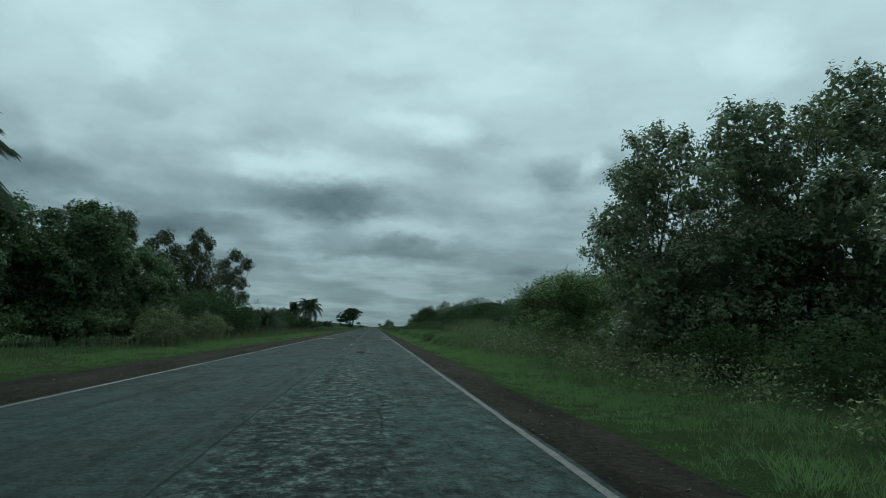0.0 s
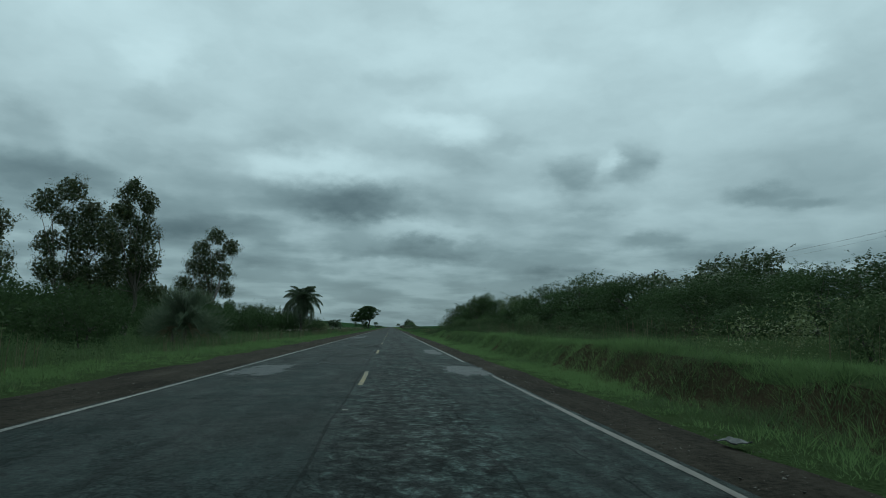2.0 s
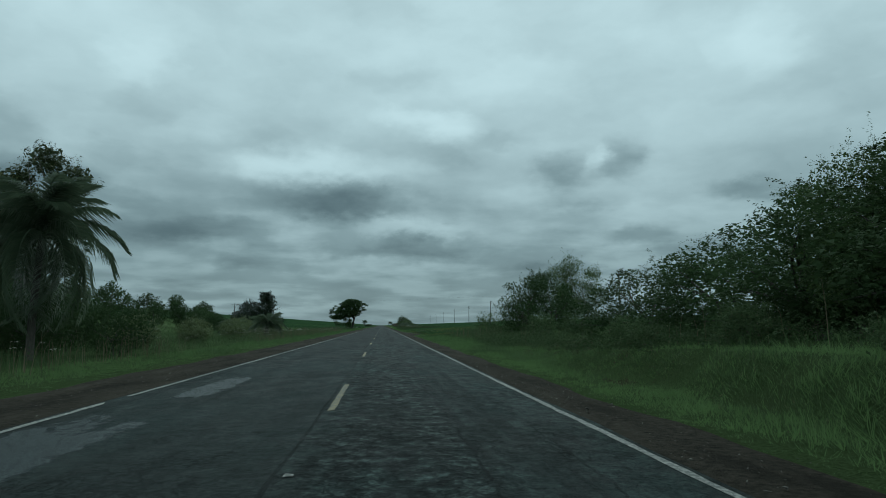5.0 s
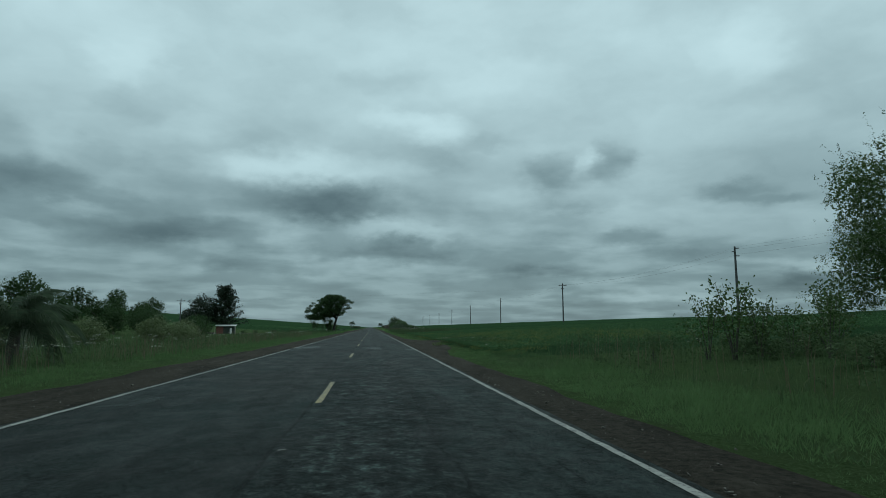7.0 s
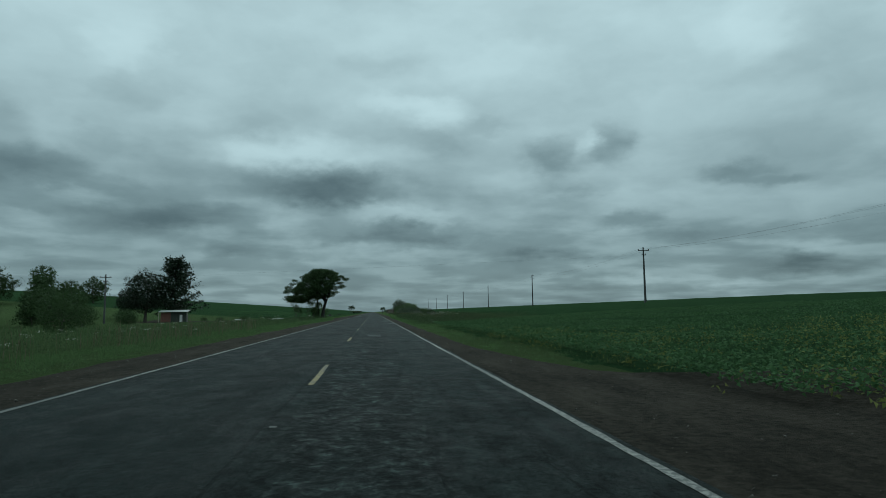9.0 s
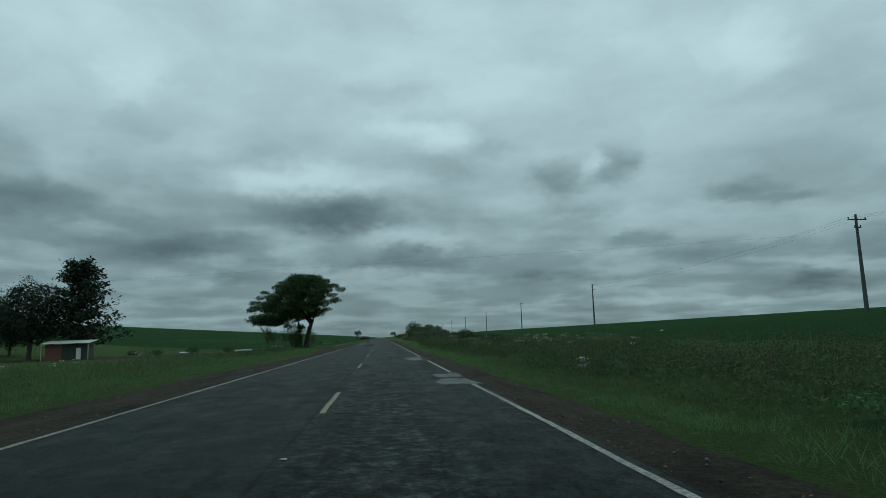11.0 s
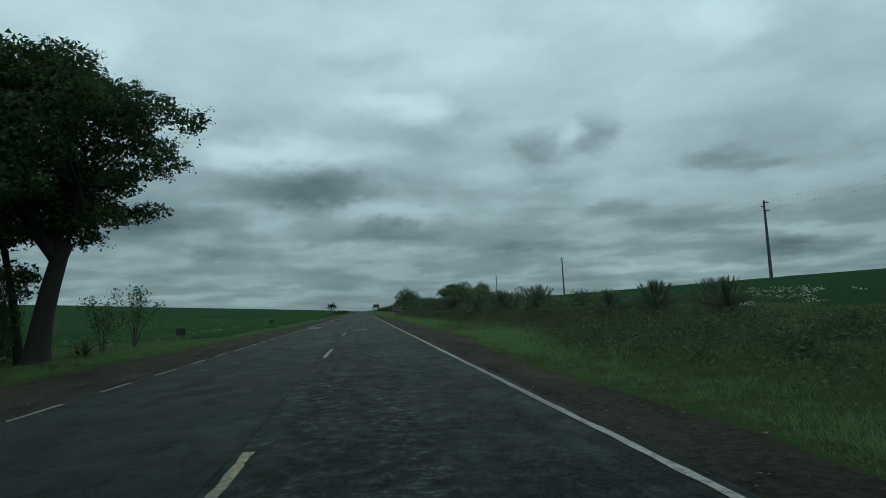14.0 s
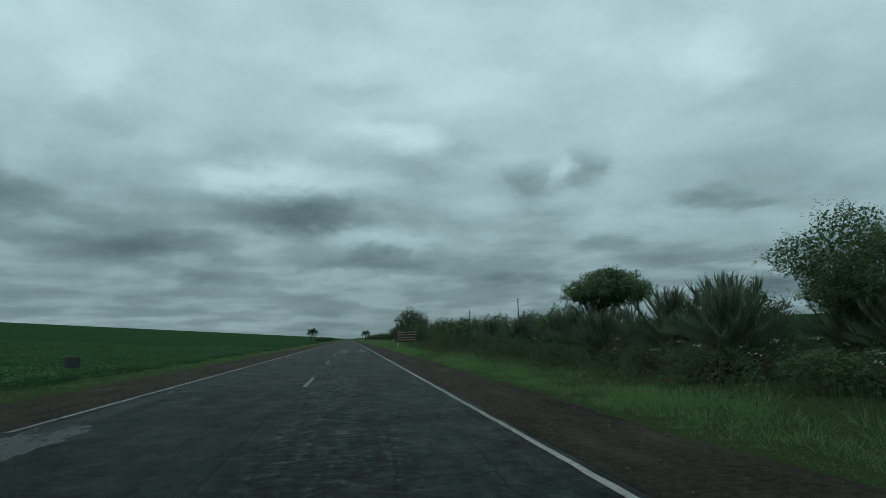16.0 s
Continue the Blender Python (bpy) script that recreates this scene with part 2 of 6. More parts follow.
    nt.links.new(nmath(nt, "MULTIPLY", nmath(nt, "MULTIPLY", first_tone.outputs[0], later_tone.outputs[0]), clods), hs.inputs["Value"])
    nt.links.new(mixed(nt, 1.0, col, (0.97, 1.0, 0.95), "MULTIPLY"), hs.inputs["Color"])
    nt.links.new(hs.outputs[0], b.inputs["Base Color"])
    b.inputs["Specular IOR Level"].default_value = 0.07
    nt.links.new(ramp_of(nt, mid, [(0.35, (0.66,)), (0.65, (0.88,))]), b.inputs["Roughness"])
    hgt = nmath(nt, "ADD", nmath(nt, "MULTIPLY", fine, 0.35), nmath(nt, "MULTIPLY", grit, mixed(nt, lane, (0.7, 0.7, 0.7), (1.2, 1.2, 1.2))))
    hgt = nmath(nt, "SUBTRACT", hgt, nmath(nt, "MULTIPLY", cracks, 0.5))
    bump(nt, b, hgt, 1.0, 0.05)
    return m


def patch_mat(name, lo, hi, rough, worn, shine=0.07):
    """A thin skin of mended asphalt or painted sky reflection, worn through to the old road in blotches and along its
    rim.
    """
    m, nt, b = material(name)
    c = place_of(nt)
    n = tex(nt, "ShaderNodeTexNoise", c, 19, 6, 0.8).outputs["Fac"]
    big = tex(nt, "ShaderNodeTexNoise", place_of(nt, (1, 0.55, 1)), 1.7, 7, 0.7).outputs["Fac"]
    col = ramp_of(nt, n, [(0.3, lo), (0.7, hi)])
    col = mixed(nt, ramp_of(nt, big, [(0.40, (0.55,)), (0.50, (0,))]), col, lo)
    nt.links.new(col, b.inputs["Base Color"])
    b.inputs["Roughness"].default_value = rough
    b.inputs["Specular IOR Level"].default_value = shine
    bump(nt, b, n, 0.6, 0.012)
    rim = nt.nodes.new("ShaderNodeAttribute")
    rim.attribute_name = "rim"
    fine = tex(nt, "ShaderNodeTexNoise", place_of(nt, (1, 0.5, 1)), 5.0, 6, 0.75).outputs["Fac"]
    left = nmath(nt, "SUBTRACT", nmath(nt, "SUBTRACT", nmath(nt, "ADD", nmath(nt, "MULTIPLY", big, 2.0), nmath(nt, "MULTIPLY", fine, 2.4)), 1.2), nmath(nt, "MULTIPLY", rim.outputs["Fac"], 0.75))
    keep = ramp_of(nt, left, [(1 - worn, (0,)), (1.16 - worn, (0.72,))])
    gone = nt.nodes.new("ShaderNodeBsdfTransparent")
    mx = nt.nodes.new("ShaderNodeMixShader")
    nt.links.new(keep, mx.inputs[0])
    nt.links.new(gone.outputs[0], mx.inputs[1])
    nt.links.new(b.outputs[0], mx.inputs[2])
    nt.links.new(mx.outputs[0], nt.nodes["Material Output"].inputs[0])
    return m


def paint_mat(name, lo, hi, wear):
    """Road paint, chipped through to the asphalt in flakes and along worn stretches."""
    m, nt, b = material(name)
    c = place_of(nt)
    n = tex(nt, "ShaderNodeTexNoise", c, 16, 7, 0.8).outputs["Fac"]
    w = tex(nt, "ShaderNodeTexNoise", place_of(nt, (1, 0.3, 1)), 0.5, 3).outputs["Fac"]
    col = ramp_of(nt, tex(nt, "ShaderNodeTexNoise", c, 3.0, 5, 0.7).outputs["Fac"], [(0.3, lo), (0.7, hi)])
    gone = nmath(nt, "GREATER_THAN", nmath(nt, "ADD", n, nmath(nt, "MULTIPLY", w, 0.45)), wear)
    col = mixed(nt, nmath(nt, "MULTIPLY", gone, 0.85), col, (0.030, 0.034, 0.031))
    nt.links.new(col, b.inputs["Base Color"])
    b.inputs["Roughness"].default_value = 0.75
    bump(nt, b, n, 0.5, 0.006)
    return m


def soil_mat(name, dark, light, scale=1.0):
    """Trampled brown earth with grit, paler washed streaks and a few stones."""
    m, nt, b = material(name)
    c = place_of(nt)
    n = tex(nt, "ShaderNodeTexNoise", c, 9 * scale, 8, 0.82).outputs["Fac"]
    g = tex(nt, "ShaderNodeTexNoise", place_of(nt, (1, 0.22, 1)), 1.3, 5, 0.6).outputs["Fac"]
    col = ramp_of(nt, n, [(0.36, dark), (0.64, light)])
    col = mixed(nt, ramp_of(nt, g, [(0.36, (0.55,)), (0.48, (0,))]), col, tuple(v * 0.8 for v in dark))
    col = mixed(nt, ramp_of(nt, g, [(0.54, (0,)), (0.70, (0.6,))]), col, tuple(v * 1.25 for v in light))
    v = nt.nodes.new("ShaderNodeTexVoronoi")
    nt.links.new(c, v.inputs["Vector"])
    v.inputs["Scale"].default_value = 14.0
    stone = nmath(nt, "LESS_THAN", v.outputs["Distance"], 0.075)
    col = mixed(nt, nmath(nt, "MULTIPLY", stone, 0.5), col, (0.16, 0.135, 0.115))
    nt.links.new(col, b.inputs["Base Color"])
    b.inputs["Roughness"].default_value = 0.95
    b.inputs["Specular IOR Level"].default_value = 0.03
    bump(nt, b, n, 1.0, 0.05)
    return m


def turf_mat(name, dark, light, third, scale):
    m, nt, b = material(name)
    c = place_of(nt)
    n = tex(nt, "ShaderNodeTexNoise", c, 6 * scale, 7, 0.75).outputs["Fac"]
    g = tex(nt, "ShaderNodeTexNoise", c, 0.6, 4, 0.6).outputs["Fac"]
    col = ramp_of(nt, n, [(0.36, dark), (0.66, light)])
    col = mixed(nt, ramp_of(nt, g, [(0.4, (0,)), (0.7, (0.7,))]), col, third)
    nt.links.new(col, b.inputs["Base Color"])
    b.inputs["Roughness"].default_value = 0.9
    b.inputs["Specular IOR Level"].default_value = 0.0
    bump(nt, b, n, 1.0, 0.12)
    return m


def crop_mat():
    m, nt, b = material("soya_crop")
    c = place_of(nt)
    n = tex(nt, "ShaderNodeTexNoise", c, 3.2, 6, 0.75).outputs["Fac"]
    g = tex(nt, "ShaderNodeTexNoise", place_of(nt, (1, 0.4, 1)), 0.06, 5, 0.6).outputs["Fac"]
    wv = nt.nodes.new("ShaderNodeTexWave")
    wv.bands_direction = "X"
    nt.links.new(c, wv.inputs["Vector"])
    wv.inputs["Scale"].default_value, wv.inputs["Distortion"].default_value = 0.62, 2.0
    wv.inputs["Detail"].default_value = 3.0
    col = ramp_of(nt, n, [(0.3, (0.0120, 0.028, 0.0130)), (0.72, (0.032, 0.066, 0.030))])
    col = mixed(nt, nmath(nt, "MULTIPLY", wv.outputs["Fac"], 0.25), col, (0.020, 0.047, 0.019))
    col = mixed(nt, ramp_of(nt, g, [(0.4, (0,)), (0.7, (0.55,))]), col, (0.026, 0.055, 0.025))
    nt.links.new(col, b.inputs["Base Color"])
    b.inputs["Roughness"].default_value = 0.85
    b.inputs["Specular IOR Level"].default_value = 0.0
    bump(nt, b, n, 1.0, 0.25)
    return m


def leaf_mat(name, dark, light, tip=None, translucent=0.25, gloss=0.45, dry=None):
    m, nt, b = material(name)
    # neighbours differ a little, not like confetti
    dark, light = [1.12 * (d + 0.35 * (l - d)) for d, l in zip(dark, light)], [1.12 * (l - 0.2 * (l - d)) for d, l in zip(dark, light)]
    tip = tip and [l + 0.5 * (t - l) for l, t in zip(light, tip)]
    isl = nt.nodes.new("ShaderNodeNewGeometry").outputs["Random Per Island"]
    col = ramp_of(nt, isl, [(0.05, dark), (0.9, light)] + ([(1.0, tip)] if tip else []))
    c = place_of(nt)
    g = tex(nt, "ShaderNodeTexNoise", c, 1.1, 5, 0.65).outputs["Fac"]
    oi = nt.nodes.new("ShaderNodeObjectInfo").outputs["Random"]
    col = mixed(nt, ramp_of(nt, g, [(0.35, (0,)), (0.7, (0.55,))]), col, tuple(v * 0.6 for v in dark))
    if dry:
        # paler first and last stretch; the first has stronger light painted into its colour
        sp = nt.nodes.new("ShaderNodeSeparateXYZ")
        nt.links.new(c, sp.inputs[0])
        for y0, y1, f0, f1 in ((110.0, 170.0, 0.6, 0.0), (325.0, 348.0, 0.0, 0.45)):
            mr_ = nt.nodes.new("ShaderNodeMapRange")
            nt.links.new(sp.outputs[1], mr_.inputs[0])
            for k, v in enumerate((y0, y1, f0, f1)):
                mr_.inputs[k + 1].default_value = v
            col = mixed(nt, mr_.outputs[0], col, dry)
    hs = nt.nodes.new("ShaderNodeHueSaturation")
    nt.links.new(col, hs.inputs["Color"])
    nt.links.new(nmath(nt, "ADD", nmath(nt, "MULTIPLY", oi, 0.3), 0.85), hs.inputs["Value"])
    col = hs.outputs[0]
    nt.links.new(col, b.inputs["Base Color"])
    b.inputs["Roughness"].default_value = gloss
    b.inputs["Specular IOR Level"].default_value = 0.04 if gloss > 0.6 else 0.12 if gloss > 0.35 else 0.3
    tr = nt.nodes.new("ShaderNodeBsdfTranslucent")
    nt.links.new(col, tr.inputs[0])
    mx = nt.nodes.new("ShaderNodeMixShader")
    mx.inputs[0].default_value = translucent
    nt.links.new(b.outputs[0], mx.inputs[1])
    nt.links.new(tr.outputs[0], mx.inputs[2])
    nt.links.new(mx.outputs[0], nt.nodes["Material Output"].inputs[0])
    return m


def bark_mat(name, dark, light):
    m, nt, b = material(name)
    n = tex(nt, "ShaderNodeTexNoise", place_of(nt, (9, 9, 1.6)), 2.0, 6, 0.7).outputs["Fac"]
    nt.links.new(ramp_of(nt, n, [(0.3, dark), (0.7, light)]), b.inputs["Base Color"])
    b.inputs["Roughness"].default_value = 0.9
    bump(nt, b, n, 0.9, 0.03)
    return m


def plain_mat(name, a, bcol, scale=6.0, rough=0.7, metal=0.0):
    m, nt, b = material(name)
    n = tex(nt, "ShaderNodeTexNoise", place_of(nt), scale, 5, 0.65).outputs["Fac"]
    nt.links.new(ramp_of(nt, n, [(0.3, a), (0.7, bcol)]), b.inputs["Base Color"])
    b.inputs["Roughness"].default_value, b.inputs["Metallic"].default_value = rough, metal
    bump(nt, b, n, 0.3, 0.01)
    return m


ASPHALT = asphalt()
PATCH = patch_mat("mended_asphalt", (0.0088, 0.0140, 0.0130), (0.0225, 0.0330, 0.0308), 0.68, 0.51)
# damp patches: some gloss, and a bluish base colour painted as sky sheen
DAMP_SHEEN_PATCH = patch_mat("damp_sky_sheen_patch", (0.0086, 0.0150, 0.0158), (0.0190, 0.0310, 0.0325), 0.5, 0.53, 0.16)
# wet spots: the sky's reflection is put into a paler base colour
PALE_PATCH = patch_mat("wet_sky_sheen_patch", (0.0190, 0.0280, 0.0270), (0.0390, 0.0530, 0.0520), 0.6, 0.53, 0.1)
WHITE_PAINT = paint_mat("worn_white_paint", (0.105, 0.105, 0.092), (0.215, 0.210, 0.188), 0.715)
DIRTY_PAINT = paint_mat("muddy_white_paint", (0.055, 0.049, 0.042), (0.115, 0.104, 0.090), 0.73)
YELLOW_PAINT = paint_mat("worn_yellow_paint", (0.120, 0.088, 0.024), (0.225, 0.160, 0.045), 0.715)
DULL_YELLOW = paint_mat("faded_yellow_paint", (0.040, 0.037, 0.022), (0.070, 0.062, 0.036), 0.62)
SOIL = soil_mat("brown_roadside_soil", (0.0135, 0.0120, 0.0094), (0.0500, 0.0432, 0.0340))
TURF = turf_mat("rough_grass_ground", (0.022, 0.038, 0.016), (0.084, 0.130, 0.053), (0.052, 0.070, 0.034), 4.5)
CROP = crop_mat()
BANK = turf_mat("grassy_cut_bank", (0.018, 0.017, 0.011), (0.066, 0.062, 0.036), (0.058, 0.042, 0.029), 2.6)
GRASS = leaf_mat("verge_grass_blades", (0.052, 0.098, 0.040), (0.096, 0.160, 0.064), (0.16, 0.21, 0.11), 0.42, 0.75, (0.128, 0.212, 0.080))
TALL_GRASS = leaf_mat("tall_grass_blades", (0.040, 0.078, 0.032), (0.090, 0.140, 0.058), (0.20, 0.18, 0.10), 0.35, 0.6)
PALE_GRASS = leaf_mat("pale_tussock_blades", (0.09, 0.115, 0.055), (0.15, 0.18, 0.09), (0.22, 0.23, 0.13), 0.35, 0.7)
DRY_GRASS = leaf_mat("dry_grass_stalks", (0.085, 0.072, 0.045), (0.19, 0.16, 0.11), (0.26, 0.21, 0.16), 0.2, 0.7)
SOYA = leaf_mat("soya_leaves", (0.032, 0.076, 0.032), (0.068, 0.134, 0.056), (0.12, 0.18, 0.085), 0.3, 0.85)
YELLOWING = leaf_mat("yellowing_leaves", (0.075, 0.098, 0.030), (0.150, 0.165, 0.055), (0.26, 0.25, 0.10), 0.3, 0.75)
WEED = leaf_mat("weed_leaves", (0.034, 0.064, 0.029), (0.082, 0.120, 0.054), (0.16, 0.165, 0.10), 0.3, 0.7)
UMBEL = leaf_mat("white_flower_heads", (0.24, 0.25, 0.20), (0.46, 0.47, 0.40), None, 0.15, 0.8)
LEAF_DARK = leaf_mat("dark_broad_leaves", (0.030, 0.052, 0.025), (0.072, 0.104, 0.046), (0.16, 0.165, 0.10), 0.25, 0.42)
LEAF_WAXY = leaf_mat("waxy_broad_leaves", (0.062, 0.098, 0.050), (0.150, 0.188, 0.100), (0.32, 0.29, 0.20), 0.4, 0.34)
SIGN_BROWN = plain_mat("dark_brown_sign_panel", (0.030, 0.022, 0.016), (0.048, 0.035, 0.026), 5.0, 0.7)
LEAF_CANOPY = leaf_mat("canopy_leaves", (0.042, 0.076, 0.035), (0.096, 0.145, 0.065), (0.15, 0.19, 0.10), 0.3, 0.5)
LEAF_UMBRELLA = leaf_mat("umbrella_tree_leaves", (0.028, 0.053, 0.023), (0.056, 0.092, 0.039), (0.09, 0.13, 0.06), 0.28, 0.62)
LEAF_FRESH = leaf_mat("fresh_green_leaves", (0.038, 0.078, 0.026), (0.110, 0.172, 0.058), (0.19, 0.23, 0.09), 0.3, 0.5)
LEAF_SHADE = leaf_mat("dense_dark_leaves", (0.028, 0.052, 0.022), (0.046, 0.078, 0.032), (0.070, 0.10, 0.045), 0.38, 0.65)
LEAF_MID = leaf_mat("mid_green_leaves", (0.026, 0.056, 0.019), (0.082, 0.130, 0.042), (0.15, 0.18, 0.07), 0.25, 0.45)
LEAF_LIGHT = leaf_mat("pale_green_leaves", (0.056, 0.085, 0.037), (0.142, 0.174, 0.080), (0.21, 0.22, 0.11), 0.25, 0.55)
LEAF_EUC = leaf_mat("eucalyptus_leaves", (0.022, 0.037, 0.018), (0.064, 0.083, 0.037), (0.20, 0.18, 0.065), 0.22, 0.4)
LEAF_PALM = leaf_mat("palm_leaflets", (0.050, 0.078, 0.050), (0.115, 0.150, 0.092), (0.20, 0.21, 0.14), 0.25, 0.38)
DRY_WEED = leaf_mat("withered_brown_weeds", (0.048, 0.044, 0.030), (0.115, 0.096, 0.068), (0.20, 0.165, 0.12), 0.2, 0.8)
LEAF_CONIFER = leaf_mat("conifer_needles", (0.010, 0.020, 0.013), (0.026, 0.041, 0.023), None, 0.08, 0.55)
DARK_BARK = bark_mat("dark_rough_bark", (0.009, 0.0085, 0.007), (0.028, 0.026, 0.021))
BARK = bark_mat("grey_brown_bark", (0.028, 0.024, 0.019), (0.085, 0.075, 0.062))
PALE_BARK = bark_mat("pale_smooth_bark", (0.055, 0.05, 0.042), (0.15, 0.135, 0.115))
CONCRETE = plain_mat("weathered_concrete", (0.046, 0.048, 0.047), (0.080, 0.083, 0.082), 3.0, 0.85)
DARK_METAL = plain_mat("dark_metal", (0.035, 0.036, 0.037), (0.07, 0.07, 0.07), 8.0, 0.55, 0.4)
WIRE = plain_mat("dull_aluminium_cable", (0.05, 0.05, 0.05), (0.09, 0.09, 0.09), 2.0, 0.6, 0.3)
PORCELAIN = plain_mat("brown_porcelain", (0.06, 0.035, 0.025), (0.10, 0.06, 0.04), 8.0, 0.3)
WHITE_CLOTH = plain_mat("dirty_white_sacking", (0.42, 0.42, 0.39), (0.66, 0.66, 0.62), 5.0, 0.85)
STONE = plain_mat("grey_brown_stone_chips", (0.050, 0.046, 0.038), (0.13, 0.12, 0.10), 9.0, 0.9)
PLANK = plain_mat("bleached_sawn_timber", (0.24, 0.21, 0.16), (0.42, 0.38, 0.30), 7.0, 0.85)
RUST_RED = plain_mat("red_brown_brick_paint", (0.11, 0.045, 0.032), (0.17, 0.075, 0.055), 4.0, 0.85)
GREEN_BOARD = plain_mat("dark_green_boards", (0.020, 0.030, 0.022), (0.040, 0.052, 0.040), 4.0, 0.8)
TIN_ROOF = plain_mat("pale_corrugated_tin", (0.32, 0.33, 0.32), (0.46, 0.46, 0.44), 5.0, 0.5, 0.3)
WHITE_BOARD = plain_mat("white_painted_board", (0.55, 0.55, 0.52), (0.72, 0.72, 0.69), 5.0, 0.7)
WHITEWASH = plain_mat("dirty_whitewash", (0.14, 0.145, 0.14), (0.30, 0.31, 0.30), 9.0, 0.9)
SIGN_BACK = plain_mat("dark_sign_back", (0.020, 0.022, 0.022), (0.042, 0.044, 0.043), 6.0, 0.7)

# ---------------------------------------------------------------- mesh helpers


def mesh_of(name, verts, faces, mats, smooth=False, mat_index=None):
    """A mesh from an array of points and one array of equally long faces, or a list of such arrays."""
    me = bpy.data.meshes.new(name)
    faces = faces if isinstance(faces, list) else [faces]
    faces = [np.asarray(f, dtype=np.int64) for f in faces if len(f)]
    verts = np.asarray(verts, dtype=np.float32)
    sizes = np.concatenate([np.full(len(f), f.shape[1]) for f in faces])
    loops = np.concatenate([f.ravel() for f in faces])
    me.vertices.add(len(verts))
    me.vertices.foreach_set("co", verts.ravel())
    me.loops.add(len(loops))
    me.loops.foreach_set("vertex_index", loops.astype(np.int32))
    me.polygons.add(len(sizes))
    me.polygons.foreach_set("loop_start", np.concatenate([[0], np.cumsum(sizes)[:-1]]).astype(np.int32))
    me.polygons.foreach_set("loop_total", sizes.astype(np.int32))
    if smooth:
        me.polygons.foreach_set("use_smooth", np.ones(len(sizes), dtype=bool))
    for m in mats if isinstance(mats, (list, tuple)) else [mats]:
        me.materials.append(m)
    if mat_index is not None:
        me.polygons.foreach_set("material_index", np.asarray(mat_index, dtype=np.int32))
    me.update(calc_edges=True)
    me.validate()
    return me


def bm_mesh(name, bm, mat, smooth=False):
    me = bpy.data.meshes.new(name)
    bm.normal_update()
    bm.to_mesh(me)
    bm.free()
    me.materials.append(mat)
    if smooth:
        for p in me.polygons:
            p.use_smooth = True
    return me


def part(name, me, parent, label="", m=None):
    ob = new(name, me)
    ob.parent = parent
    if m is not None:
        ob.matrix_basis = m
    return tagged(ob, label)


def box_bm(sx, sy, sz, at=(0, 0, 0), bevel=0.0, bm=None):
    own = bmesh.new()
    bmesh.ops.create_cube(own, size=1.0, matrix=Matrix.Translation(at) @ Matrix.Diagonal((sx, sy, sz, 1)))
    if bevel:
        bmesh.ops.bevel(own, geom=own.edges[:], offset=bevel, segments=1, affect="EDGES")
    if bm is None:
        return own
    tmp = bpy.data.meshes.new("tmp")
    own.to_mesh(tmp)
    own.free()
    bm.from_mesh(tmp)
    bpy.data.meshes.remove(tmp)
    return bm


def tube(points, radii, sides=7):
    """Rings along a path: arrays of points and quads."""
    pts = np.asarray(points, float)
    n = len(pts)
    way = np.gradient(pts, axis=0)
    way /= np.linalg.norm(way, axis=1)[:, None] + 1e-9
    ref = np.where(np.abs(way[:, 2:3]) > 0.9, np.array([[1.0, 0, 0]]), np.array([[0, 0, 1.0]]))
    a = np.cross(way, ref)
    a /= np.linalg.norm(a, axis=1)[:, None]
    b = np.cross(way, a)
    ang = np.linspace(0, 2 * np.pi, sides, endpoint=False)
    ring = a[:, None] * np.cos(ang)[None, :, None] + b[:, None] * np.sin(ang)[None, :, None]
    verts = (pts[:, None] + ring * np.asarray(radii, float)[:, None, None]).reshape(-1, 3)
    i, j = np.meshgrid(np.arange(n - 1), np.arange(sides), indexing="ij")
    k = (j + 1) % sides
    quads = np.stack([i * sides + j, i * sides + k, (i + 1) * sides + k, (i + 1) * sides + j], -1).reshape(-1, 4)
    return verts, quads


def joined(pieces):
    vs, fs, off = [], [], 0
    for v, f in pieces:
        vs.append(v)
        fs.append(f + off)
        off += len(v)
    return np.concatenate(vs), np.concatenate(fs)


def leaves(rng, centres, length, width, droop=0.0, spread=1.0, three=False, level=0.0, face=None):
    """Diamond leaves at the given points, turned at random or, with level, spread towards the sky; face: the way each upper side looks."""
    n = len(centres)
    a = rng.normal(size=(n, 3)) * (1, 1, spread)
    a[:, 2] -= droop
    if face is not None:
        up_ = face + rng.normal(0, 0.5, (n, 3))
        up_ /= np.linalg.norm(up_, axis=1)[:, None] + 1e-9
        a -= up_ * np.sum(a * up_, 1)[:, None] * 0.85
    a /= np.linalg.norm(a, axis=1)[:, None]
    b = np.cross(a, (rng.normal(size=(n, 3)) + (0, 0, 2.5 * level)) if face is None else up_)
    b /= np.linalg.norm(b, axis=1)[:, None] + 1e-9
    s = rng.uniform(0.65, 1.3, (n, 1))
    a, b = a * length * s / 2, b * width * s / 2
    if three:
        return np.stack([centres - a, centres + a, centres + b * 1.5 + a * 0.1], 1).reshape(-1, 3), np.arange(3 * n).reshape(-1, 3)
    v = np.stack([centres - a, centres + b - a * 0.15, centres + a, centres - b - a * 0.15], 1).reshape(-1, 3)
    return v, np.arange(4 * n).reshape(-1, 4)


def wave(x, y, k=1.0, seed=0.0):
    """A smooth uneven field between about -1 and 1."""
    return (np.sin(x * 0.9 * k + 1.7 * np.sin(y * 0.31 * k + seed)) + np.sin(y * 0.77 * k + 2.1 * np.sin(x * 0.43 * k + seed * 1.7)) + 0.6 * np.sin((x + y) * 1.9 * k + seed)) / 2.6


def smooth01(v):
    v = np.clip(v, 0, 1)
    return v * v * (3 - 2 * v)


